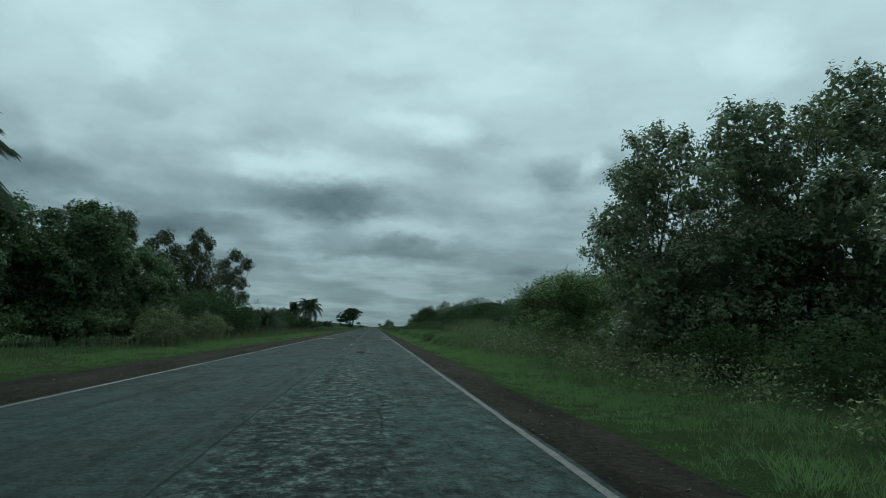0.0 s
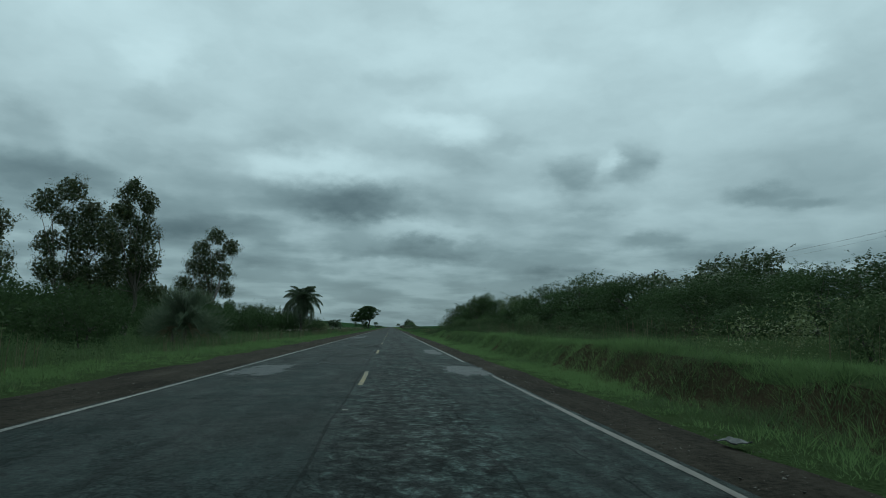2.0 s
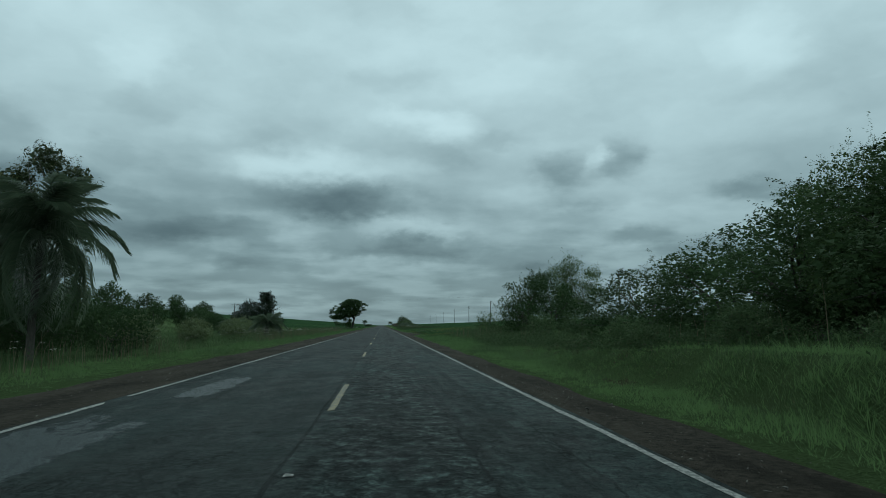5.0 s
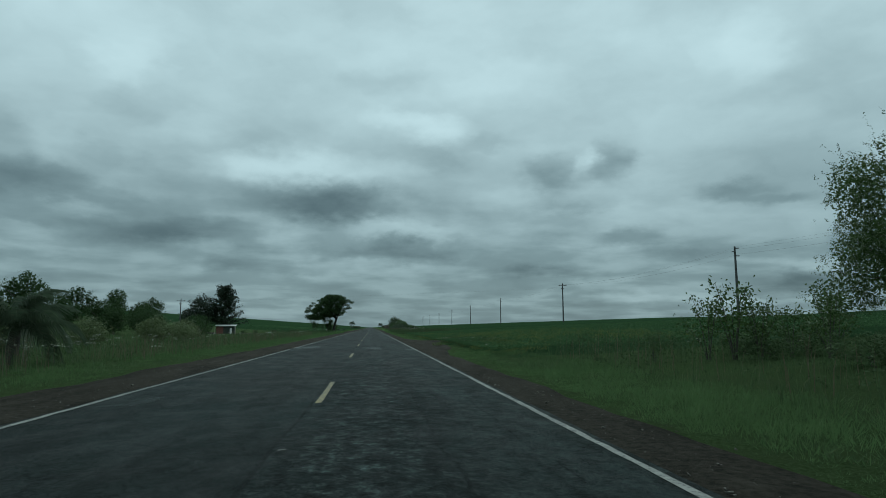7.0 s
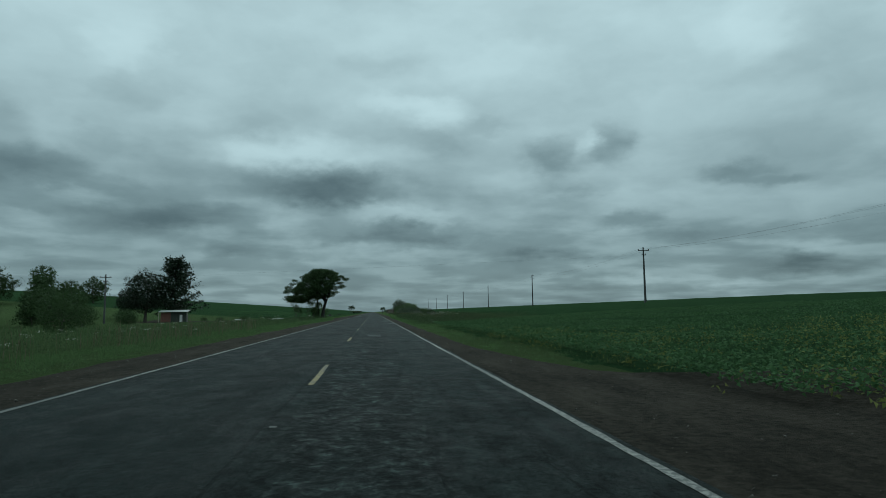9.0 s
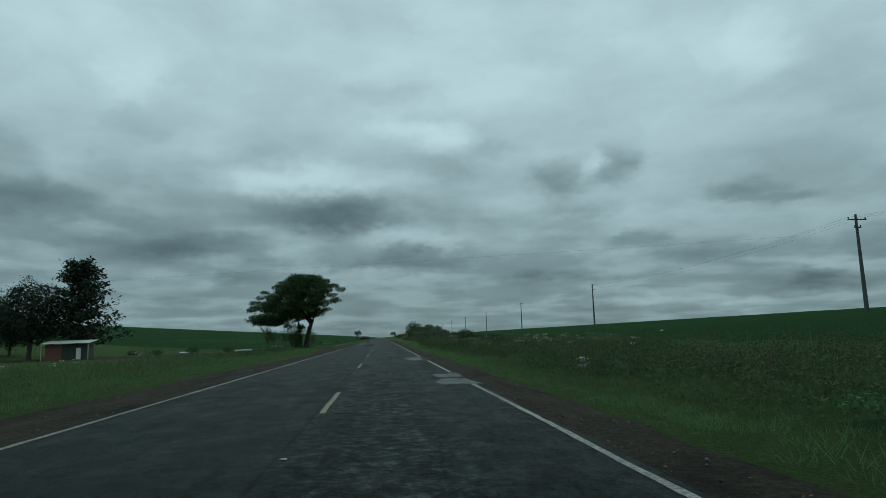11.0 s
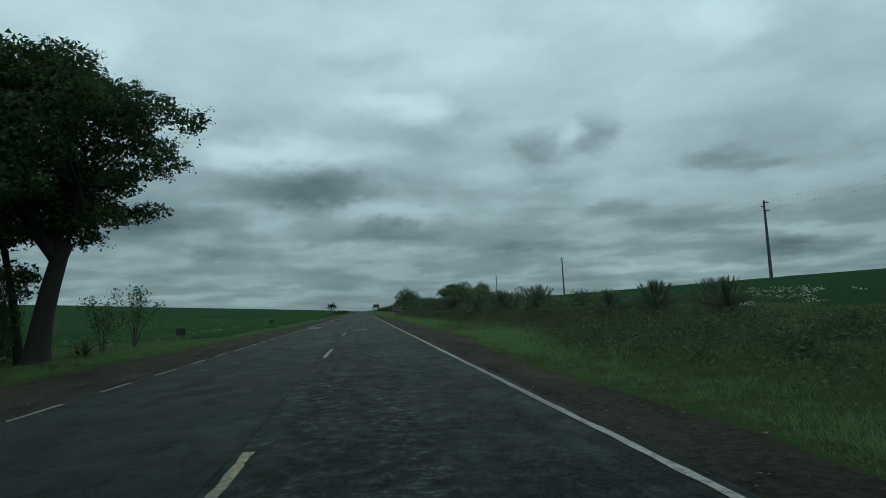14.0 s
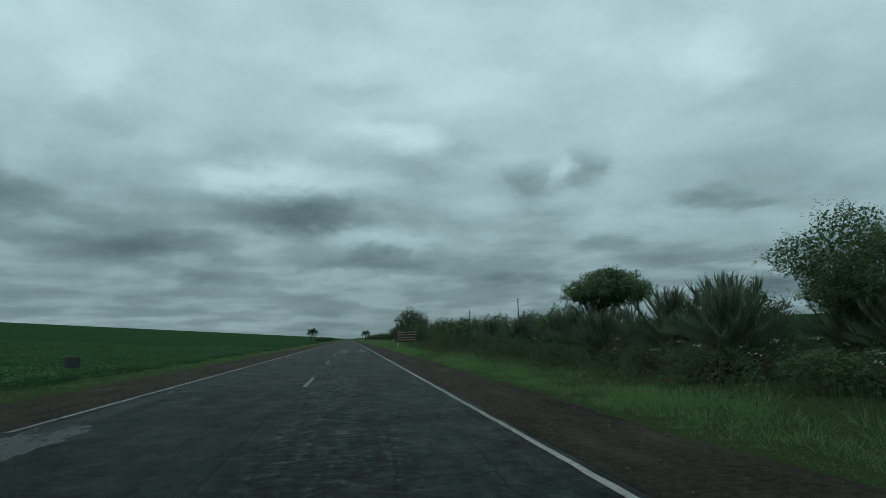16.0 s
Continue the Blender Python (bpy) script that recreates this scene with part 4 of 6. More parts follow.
meadow("pasture_grass", rng, x, y, rng.uniform(0.3, 0.8, n) * np.where(y > 295, 0.3, 1.0), rng.uniform(0.03, 0.07, n), TALL_GRASS, "uneven pasture grass beyond the verge", 0.7, False)
# dry seed stalks on the bank and along the hedges
sx, sy = [], []
for x0, x1, y0, y1, n in ((7.8, 11.5, 40, 150, 380), (7.4, 10.5, 150, 182, 300), (7.2, 10.5, 265, 345, 700), (7.6, 9.5, 345, 440, 500), (-9.5, -8.2, 20, 150, 900), (-11, -8, 160, 260, 1500)):
    sx.append(rng.uniform(x0, x1, n)), sy.append(rng.uniform(y0, y1, n))
sx, sy = np.concatenate(sx), np.concatenate(sy)
k = wave(sx, sy, 0.5, 4.0) > -0.3
sx, sy = sx[k], sy[k]
meadow("dry_seed_stalks", rng, sx, sy, rng.uniform(0.7, 1.35, len(sx)), rng.uniform(0.008, 0.02, len(sx)), DRY_GRASS, "thin dry brown seed stalks standing over the grass", 0.3)


def crop_leaves(name, x0, x1, y0, y1, n, rows_step, leaf, top):
    x = x0 + (x1 - x0) * rng.random(n) ** 1.7 if x1 > 0 else x1 - (x1 - x0) * rng.random(n) ** 1.7
    x = np.round(x / rows_step) * rows_step + rng.normal(0, rows_step * 0.22, n)
    y = rng.uniform(y0, y1, n)
    ok = wave(x * 0.7, y * 0.5, 1.0, 1.0) > -0.75
    x, y = x[ok], y[ok]
    h = top * (0.55 + 0.45 * rng.random(len(x)) ** 0.6) * (1 + 0.2 * wave(x * 0.4, y * 0.4))
    v, f = leaves(rng, np.stack([x, y, land(x, y) + h], -1), leaf, leaf * 0.85, 0.2, 0.35, True, 0.5)
    return tagged(new(name, mesh_of(name, v, f, SOYA)), "leafy green soya plants at the near edge of the field", "crop", kind="stuff")


crop_leaves("soya_plants_right", 6.5, 40.0, 186, 262, 150000, 0.5, 0.088, 0.34)
crop_leaves("soya_plants_left", -42.0, -8.4, 366, 470, 110000, 0.5, 0.10, 0.34)

# ---------------------------------------------------------------- trees


def thing(name, label, category, group=""):
    return tagged(new(name), label, category, group)


def branchy(rng, start, goals, r0, kink=0.12, sides=6):
    """Limbs from a fork to each goal."""
    out = []
    for g in goals:
        t = np.linspace(0, 1, 6)[:, None]
        mid = (np.asarray(start) + g) / 2 + rng.normal(0, kink, 3) * np.linalg.norm(g - start)
        p = (1 - t) ** 2 * start + 2 * t * (1 - t) * mid + t * t * g
        out.append(tube(p, np.linspace(r0, r0 * 0.18, 6), sides))
    return out


def broadleaf(name, seed, h, rx, rz, base, clumps, per, leaf, mat, label, category="tree", trunk_r=None, spread=None, bark=None, droop=0.0, lobes=None, sprays=0, trunks=1, lw=0.55, core=0.35, three=True, frame_of=None, level=0.6, skin=0.65):
    """A tree: tapered trunk with limbs, and a crown of leaf clumps with gaps between them."""
    rng = np.random.default_rng(seed)
    bark = bark or BARK
    trunk_r = trunk_r or 0.022 * h + 0.05
    spread = spread or rx * 0.16
    lobes = lobes or [(0, 0, h - rz, rx, rx, rz)]
    sizes = np.array([l[3] * l[4] * l[5] for l in lobes]) ** 0.7
    pick = rng.choice(len(lobes), clumps, p=sizes / sizes.sum())
    L = np.array(lobes)[pick]
    u = rng.normal(size=(clumps, 3))
    u /= np.linalg.norm(u, axis=1)[:, None]
    r = rng.uniform(1 - skin, 1.0, (clumps, 1)) ** 0.55
    c = L[:, :3] + u * r * L[:, 3:6] * rng.uniform(0.8, 1.12, (clumps, 1))
    c[:, 2] = np.maximum(c[:, 2], base + rng.uniform(0, 0.12 * h, clumps))
    # each clump is a handful of twigs, each twig a tuft of leaves
    twigs = max(3, per // 8)
    ball = rng.normal(size=(clumps * twigs, 3))
    ball *= rng.random((clumps * twigs, 1)) ** 0.45 / np.linalg.norm(ball, axis=1)[:, None]
    ends = np.repeat(c, twigs, 0) + ball * spread * 1.3 * (1, 1, 0.65) * np.repeat(rng.uniform(0.5, 1.45, (clumps, 1)), twigs, 0)
    pts = np.repeat(ends, 8, 0) + rng.normal(0, 0.62 * leaf, (len(ends) * 8, 3))
    # upper sides look out of the clump and out of the crown, and up
    heart = np.repeat(np.repeat(L[:, :3], twigs, 0), 8, 0) - (0, 0, 0.3)
    away, out_ = pts - np.repeat(np.repeat(c, twigs, 0), 8, 0), pts - heart
    face = away / (np.linalg.norm(away, axis=1)[:, None] + 1e-6) + 0.7 * out_ / (np.linalg.norm(out_, axis=1)[:, None] + 1e-6) + (0, 0, 0.5 + 0.5 * level)
    # the shaded inside of the crown: larger leaf sprays between the clumps
    nc = int(clumps * per * core)
    C = np.array(lobes)[rng.choice(len(lobes), nc, p=sizes / sizes.sum())]
    q = rng.normal(size=(nc, 3))
    q *= rng.random((nc, 1)) ** 0.4 / np.linalg.norm(q, axis=1)[:, None]
    inner = C[:, :3] + q * C[:, 3:6] * 0.82
    inner[:, 2] = np.maximum(inner[:, 2], base + 0.25 * spread + rng.random(nc) * 0.1 * h)
    if sprays:
        top = c[np.argsort(-c[:, 2] + rng.normal(0, 0.06 * h, clumps))[:sprays]]
        d = rng.normal(size=(sprays, 3)) * (0.55, 0.55, 0.3) + (0, 0, 0.8)
        tt = rng.random((sprays, 26, 1))
        face = np.concatenate([face, np.tile((0.0, 0.0, 1.0), (sprays * 26, 1))])
        pts = np.concatenate([pts, (top[:, None] + d[:, None] * tt * 0.10 * h + rng.normal(0, 0.03, (sprays, 26, 3))).reshape(-1, 3)])
    pts[:, 2] = np.maximum(pts[:, 2], 0.12)
    root = thing(name, label, category)
    stems = frame_of(c, rng) if frame_of else []
    for s in range(0 if frame_of else trunks):
        a = rng.uniform(0, 6.28)
        foot = np.array([math.cos(a), math.sin(a), 0]) * (0.0 if trunks == 1 else trunk_r * 2.2)
        fork = np.array([rng.normal(0, 0.05 * h), rng.normal(0, 0.05 * h), max(base * 0.9, 0.25 * h)]) + foot * 2.0
        t = np.linspace(0, 1, 7)[:, None]
        line = foot + (fork - foot) * t + rng.normal(0, 0.012 * h, (7, 3)) * t
        line[0, 2] = -0.25
        stems.append(tube(line, trunk_r * np.array([1.5, 1.15, 1.0, 0.92, 0.86, 0.8, 0.72]) / trunks ** 0.5, 9))
        goals = c[rng.choice(clumps, min(clumps, 16 // trunks + 2), replace=False)]
        stems += branchy(rng, line[-1], goals, trunk_r * 0.34 / trunks ** 0.5)
    part("trunk", mesh_of("trunk", *joined(stems), bark, True), root)
    part("crown", mesh_of("crown", *joined([leaves(rng, pts, leaf, leaf * lw, droop, 0.7, three, level, face), leaves(rng, inner, leaf * 1.6, leaf * 1.2, droop, 1.0, three)]), mat), root)
    return root


def lobed(seed, n, wide, z0, z1, small, large, pear=0.0):
    """Overlapping rounded masses that fill a crown from z0 to z1; pear widens it towards the ground."""
    r = random.Random(seed)
    out = []
    for k in range(n):
        s, a = (k + 0.5) / n, k * 2.4 + r.uniform(-0.5, 0.5)
        reach = wide * math.sqrt(max(0.05, 1 - (1.7 * s - 0.85) ** 2)) * (1 + pear * (0.5 - s)) * (0.25 + 0.75 * r.random() ** 0.5)
        q = r.uniform(small, large)
        out.append((reach * math.cos(a), reach * math.sin(a), z0 + (z1 - z0) * s, q, q, q * r.uniform(0.62, 0.9)))
    return out


def at(x, y, turn=0.0, s=1.0, dz=0.0, sz=None):
    return pose(x, y, float(land(x, y)) - 0.03 + dz, 0, 0, turn) @ Matrix.Diagonal((s, s, sz or s, 1))


def turned(places):
    """Gives plants named by x, y, scale[, height scale] a turn of their own."""
    return [(p[0], p[1], (p[0] * 97 + p[1] * 53) % 360, *p[2:]) for p in places]


def plant(root, places, label=""):
    """Sets a thing at the first place and copies of it at the others; places: x, y, turn, scale[, height scale]."""
    made = []
    for n, p in enumerate(places):
        m = at(*p[:4], sz=p[4] if len(p) > 4 else None)
        if n == 0:
            root.matrix_basis = m
            made.append(root)
        else:
            o = root.copy()
            scene.collection.objects.link(o)
            o.matrix_basis = m
            for ch in root.children:
                k = ch.copy()
                scene.collection.objects.link(k)
                k.parent = o
            made.append(o)
        if label:
            tagged(made[-1], label)
    return made


# large leafy trees by the road at the start
big = broadleaf("roadside_tree", 1, 7.8, 3.7, 3.4, 0.3, 1150, 40, 0.135, LEAF_WAXY, "large dark broadleaf tree leaning over the verge", trunk_r=0.2, spread=0.17, trunks=2, core=0.24, lw=0.62, skin=0.4, lobes=lobed(4, 22, 3.0, 1.3, 6.9, 0.75, 1.3, 0.2) + [(0, 0, 3.4, 1.5, 1.5, 1.8), (0, 0, 1.3, 2.9, 2.9, 1.3)])
plant(big, [(10.65, 17.5, 0, 0.88, 0.94), (11.2, 7.6, 130, 0.74), (14.2, 16.2, 60, 1.05, 1.06)])
mass = broadleaf("roadside_tree", 2, 8.2, 4.4, 3.9, 0.5, 820, 40, 0.19, LEAF_CANOPY, "dense dark broadleaf tree standing behind the verge", spread=0.27, core=0.6, lw=0.62, skin=0.4, lobes=lobed(7, 22, 3.7, 1.0, 7.3, 0.9, 1.6, 0.4) + [(0, 0, 3.4, 3.2, 3.2, 2.6), (0.5, 0, 1.2, 3.7, 3.7, 1.3)])
plant(mass, [(-14.8, 35.5, 0, 0.92, 0.96), (-12.9, 40.0, 100, 0.72, 0.74), (-15.6, 18.5, 210, 0.90), (-18.5, 31.0, 40, 1.0), (-18.6, 43.0, 70, 0.9)])

# wood on the right behind the bank
wood_a = broadleaf("wood_tree", 3, 5.6, 3.3, 2.8, 0.0, 250, 40, 0.10, LEAF_SHADE, "bushy green tree in the roadside wood", spread=0.25, sprays=24, core=0.6, lobes=lobed(11, 16, 2.6, 0.6, 4.8, 0.8, 1.5, 0.5) + [(0, 0, 1.8, 2.8, 2.8, 1.8)])
wood_b = broadleaf("wood_tree", 4, 5.6, 3.4, 2.8, 0.0, 250, 40, 0.10, LEAF_SHADE, "dark bushy tree in the roadside wood", spread=0.25, sprays=24, core=0.6, lobes=lobed(12, 16, 2.7, 0.6, 4.7, 0.8, 1.5, 0.6) + [(0, 0, 1.8, 2.9, 2.9, 1.8)])
wood_c = broadleaf("wood_tree", 5, 7.5, 3.8, 3.8, 0.0, 130, 46, 0.24, LEAF_DARK, "taller dark tree in the roadside wood", spread=0.46, sprays=20, lobes=[(0, 0, 2.2, 3.6, 3.6, 2.3), (0, 0, 5.0, 3.0, 3.0, 2.3)])
wr = random.Random(5)
# the wood's edge: distance, setback, height of the treetops
EDGE = [(28, 11.8, 4.6), (32.5, 12.8, 5.3), (37, 13.4, 5.5), (42, 13.8, 4.8), (47, 14.5, 4.3), (52, 16.0, 4.1), (57, 16.5, 4.3), (62, 17.0, 4.5), (67, 17.0, 4.3), (72, 17.0, 3.9), (77, 17.0, 4.4), (81.5, 17.0, 4.2),
        (86, 17.0, 5.3), (91, 17.5, 5.9), (96, 17.5, 6.2), (101, 17.0, 6.1), (106, 16.5, 5.9), (110, 16.0, 4.9), (114, 14.5, 4.0), (118.5, 13.2, 3.9), (123.5, 12.4, 5.8), (128, 12.6, 5.5), (133, 12.8, 4.8), (138, 12.4, 4.4)]
front, second, third = [], [], []
for k, (y, x, top) in enumerate(EDGE):
    room = top - float(land(x, y))
    front.append((x, y, wr.uniform(0, 360), max(room / 5.6, 0.58) * wr.uniform(1.3, 1.5), room / 6.0 * wr.uniform(0.94, 1.04)))
    if k % 2 == 0 and y < 142:
        second.append((x + 5.5, y + wr.uniform(0, 3), wr.uniform(0, 360), 0.9, (room + 0.1) / 7.6))
    if k % 6 == 1 and y < 112:
        third.append((x + 13, y + 6, wr.uniform(0, 360), 1.0, (room + 0.5) / 7.6))
plant(wood_a, front[4::2])
edge_tree = broadleaf("wood_edge_tree", 18, 5.6, 3.2, 2.8, 0.0, 230, 88, 0.085, LEAF_FRESH, "feathery green tree at the edge of the roadside wood", spread=0.38, sprays=90, core=0.8, lobes=[(0, 0, 1.5, 3.2, 3.2, 1.7), (0.3, 0, 3.4, 2.5, 2.5, 1.8), (-1.4, 0.7, 4.0, 1.3, 1.3, 1.2), (1.3, -0.8, 3.6, 1.4, 1.4, 1.3)])
plant(edge_tree, front[:4])
plant(wood_b, front[5::2] + [(19.6, 77.6, 40, 1.05, 0.66), (20.0, 72.0, 200, 1.0, 0.6), (13.0, 163.5, 170, 1.0), (15.6, 168.0, 20, 1.05)])
plant(wood_c, second + third + [(37, 104, 140, 1.05), (38, 113, 200, 1.1)])
open_tree = broadleaf("thorn_tree", 6, 6.4, 3.4, 2.6, 0.4, 300, 64, 0.075, LEAF_MID, "open feathery-leaved tree at the field edge", spread=0.34, sprays=60, trunks=2, core=0.8, lobes=lobed(21, 16, 2.7, 1.0, 5.8, 0.8, 1.4, 0.4) + [(0, 0, 2.6, 2.8, 2.8, 2.0)])
plant(open_tree, [(22.4, 181.5, 0, 1.25), (12.4, 126.0, 90, 0.72), (15.0, 119.0, 200, 0.62)])

# eucalyptus on the left
def ragged_lobes(seed, z0, z1, wide, n):
    r = random.Random(seed)
    out = []
    for k in range(n):
        s = k / (n - 1)
        a, o = r.uniform(0, 6.28), wide * (1.1 - 0.75 * s) * r.uniform(0.2, 1.0)
        rr = r.uniform(1.2, 2.1) * (1.15 - 0.3 * s)
        out.append((o * math.cos(a), o * math.sin(a), z0 + (z1 - z0) * s, rr, rr, rr * r.uniform(0.8, 1.15)))
    return out


euc_lobes = [(0.5, 0.0, 18.6, 2.3, 2.3, 2.0), (3.3, 0.4, 16.6, 1.9, 1.9, 2.0), (-2.0, -0.5, 16.0, 2.2, 2.2, 2.2), (1.2, 0.6, 15.0, 1.6, 1.7, 1.6), (-3.4, 0.6, 12.6, 2.5, 2.4, 2.8), (2.4, -0.8, 11.6, 2.0, 2.0, 2.2), (-0.6, 0.3, 12.6, 2.3, 2.3, 2.9), (-4.8, -0.6, 8.8, 2.4, 2.4, 2.3), (2.7, 0.8, 8.2, 1.9, 1.9, 2.0), (-0.8, -0.4, 8.2, 2.4, 2.4, 2.9), (-2.6, 0.2, 6.2, 2.2, 2.2, 1.9)]
euc = broadleaf("eucalyptus_tree", 7, 20, 4, 8, 5.0, 440, 40, 0.29, LEAF_EUC, "tall eucalyptus with a broken open crown and pale trunk", trunk_r=0.3, spread=0.62, bark=PALE_BARK, droop=0.5, lobes=euc_lobes, lw=0.35)
plant(euc, [(-40.2, 190.5, 0, 1.16), (-33.0, 89.5, 100, 0.84), (-37.0, 120.5, 220, 0.92)])
euc_b = broadleaf("eucalyptus_tree", 8, 19.5, 5, 7, 2.5, 320, 56, 0.28, LEAF_EUC, "broad eucalyptus with yellowing leaf tips", trunk_r=0.32, spread=0.6, bark=PALE_BARK, droop=0.4,
                  lobes=ragged_lobes(9, 4.5, 18.2, 6.3, 30), lw=0.35)
plant(euc_b, [(-33.2, 127.0, 0, 0.9, 1.06), (-31.0, 74.0, 140, 0.7, 0.80), (-38.5, 104.0, 250, 0.85), (-42.0, 60.0, 30, 0.8)])

# dark shrubs and bushes along the left verge
bush = broadleaf("bush", 9, 3.6, 2.5, 1.9, 0.0, 110, 32, 0.13, LEAF_SHADE, "dense dark green roadside bush", "bush", trunk_r=0.07, spread=0.36, trunks=3)
bush_stretch_a = [(-28.0, 150.0, 1.35), (-14.6, 54.0, 1.3, 1.1), (-12.6, 57.0, 1.35, 1.32), (-11.2, 60.0, 1.1, 1.05), (-14.8, 60.5, 1.35, 1.3), (-15.5, 69.0, 1.05), (-14.5, 76.5, 1.0), (-20.0, 84.0, 1.15), (-14.8, 92.0, 1.0), (-15.5, 100.0, 0.9)]
bush_stretch_b = [(-24.0, 100.0, 1.2), (-26.0, 116.0, 1.15), (-24.0, 131.0, 1.1), (-13.5, 139.5, 0.95), (-33.0, 140.0, 1.3), (-10.8, 141.0, 0.75), (-15.0, 141.5, 1.0), (-26.0, 163.0, 1.2), (-31.0, 172.0, 1.3)]
bush_stretch_d = [(9.7, 10.5, 0.52, 0.42), (9.5, 14.0, 0.5, 0.4), (9.9, 17.6, 0.55, 0.45), (10.1, 21.2, 0.5, 0.42), (-16.0, 128.0, 1.2), (-19.0, 133.0, 1.3), (-15.5, 147.0, 1.0), (-21.0, 122.0, 1.3), (-18.0, 141.0, 1.3), (-24.0, 139.0, 1.4), (-17.5, 112.0, 0.9), (-20.5, 108.0, 1.1), (10.4, 113.0, 0.36, 0.3), (10.2, 120.0, 0.42, 0.36), (10.8, 127.0, 0.5, 0.42), (11.0, 133.5, 0.55, 0.45), (11.6, 106.0, 0.5, 0.4), (12.4, 98.0, 0.6, 0.45), (13.4, 90.0, 0.6, 0.45), (13.6, 82.0, 0.6, 0.4), (13.8, 74.0, 0.6, 0.42), (13.6, 66.0, 0.6, 0.4)]
bush_stretch_c = [(-28.6, 270.5, 1.2), (-38.0, 297.0, 0.95), (-37.5, 312.0, 0.6), (-40.5, 318.0, 0.8), (-43.5, 327.0, 0.85), (12.3, 327.6, 0.34, 0.34), (11.5, 333.6, 0.54, 0.52), (-29.0, 359.0, 0.5, 0.34), (-34.5, 359.4, 0.45, 0.28), (-23.6, 359.2, 0.42, 0.26), (-38.0, 358.6, 0.4, 0.24), (10.4, 309.0, 0.5, 0.34), (-11.5, 351.3, 0.34, 1.05), (-12.2, 352.2, 0.42, 0.85)]
plant(bush, turned(bush_stretch_a + bush_stretch_b + bush_stretch_c + bush_stretch_d))
scrub = broadleaf("scrub_bush", 11, 2.6, 1.8, 1.4, 0.0, 130, 56, 0.075, LEAF_MID, "feathery fresh green scrub bush under the trees", "bush", trunk_r=0.05, spread=0.26, sprays=40, trunks=3)
plant(scrub, [(10.8, 20.5, 150, 0.85), (10.9, 24.5, 240, 0.8), (10.6, 29.0, 20, 0.7)])
pale = broadleaf("bush", 10, 2.3, 1.7, 1.25, 0.0, 110, 50, 0.095, LEAF_LIGHT, "pale grey-green rounded bush at the verge", "bush", trunk_r=0.05, spread=0.26, trunks=3)
pale_stretch_a = [(-9.6, 34.5, 0.95), (-11.2, 38.0, 1.05), (-10.4, 47.5, 0.95), (-13.5, 150.0, 1.0), (-12.6, 159.0, 0.9), (-13.2, 173.5, 0.95), (-15.5, 187.5, 1.1), (-22.0, 213.0, 1.1), (-17.0, 222.0, 0.85), (-21.0, 226.0, 1.25), (-19.5, 231.5, 1.1), (-24.0, 246.0, 1.2)]
plant(pale, turned(pale_stretch_a))
shrub = broadleaf("shrub", 12, 1.7, 1.1, 0.85, 0.0, 58, 40, 0.074, WEED, "scrubby weedy shrub with brownish tips", "shrub", trunk_r=0.03, spread=0.22, sprays=16, trunks=3)
shrub_stretch_a = [(9.6, 55, 0.8), (10.2, 88, 0.9), (10.4, 106.5, 0.95), (9.3, 108.5, 0.8), (9.8, 112, 0.95), (9.0, 118, 0.9), (8.6, 118.5, 0.95), (7.9, 124.0, 0.6), (8.2, 131.0, 0.7), (9.9, 141, 1.0), (10.5, 150, 1.1), (12.2, 172.0, 0.9, 0.5), (12.2, 176, 0.8, 0.42), (14.3, 177.0, 1.0, 0.5)]
shrub_stretch_d = [(7.2, 287.5, 0.5, 0.36), (8.4, 290.0, 0.6, 0.42), (6.9, 296.5, 0.42, 0.34), (8.0, 300.5, 0.6, 0.45), (7.3, 305.0, 0.5, 0.4), (9.2, 306.5, 0.6, 0.5), (8.2, 312.0, 0.55, 0.5), (7.0, 316.0, 0.42, 0.34), (9.4, 318.5, 0.6, 0.5), (7.6, 322.5, 0.5, 0.45), (8.9, 327.0, 0.6, 0.5), (7.1, 331.0, 0.45, 0.36), (8.2, 337.0, 0.55, 0.45),
                   (8.0, 104.0, 0.5, 0.4), (7.4, 109.5, 0.42, 0.32), (8.4, 114.0, 0.5, 0.42), (7.4, 119.5, 0.45, 0.4), (7.2, 127.0, 0.5, 0.4), (8.8, 101.0, 0.5, 0.36), (7.6, 134.0, 0.5, 0.45)]
shrub_stretch_b = [(13.4, 179.0, 0.95, 0.5), (10.5, 281, 0.9, 0.6), (11.5, 297, 1.0, 0.6), (10.0, 310, 0.95, 0.55), (13.0, 313, 0.8, 0.55), (13.5, 318, 0.9, 0.6), (10.2, 320, 0.7, 0.5), (10.6, 339, 0.5, 0.4), (11.2, 351.8, 1.0, 0.6), (11.7, 354.4, 1.1, 0.6), (10.4, 355.6, 0.8, 0.5), (9.9, 357.0, 0.9, 0.55), (10.9, 358.4, 1.1, 0.75), (11.9, 360.9, 1.0, 0.6), (9.9, 361.8, 0.9, 0.5)]
shrub_stretch_c = [(11.0, 363.0, 1.0, 0.65), (10.0, 364.6, 0.8, 0.5), (9.6, 368, 0.8, 0.6), (9.0, 374.5, 0.65), (8.8, 381, 0.6), (9.0, 385.6, 0.8, 0.5), (12.6, 386.8, 1.1), (8.8, 389.0, 0.8, 0.45), (9.0, 392.5, 0.6, 0.45), (8.8, 399, 0.55), (9.0, 405, 0.65), (9.2, 412, 0.7), (9.4, 419, 0.8), (9.0, 427, 0.8), (10.4, 436, 1.0), (10.0, 444, 1.0)]
plant(shrub, turned(shrub_stretch_a + shrub_stretch_b + shrub_stretch_c + shrub_stretch_d))
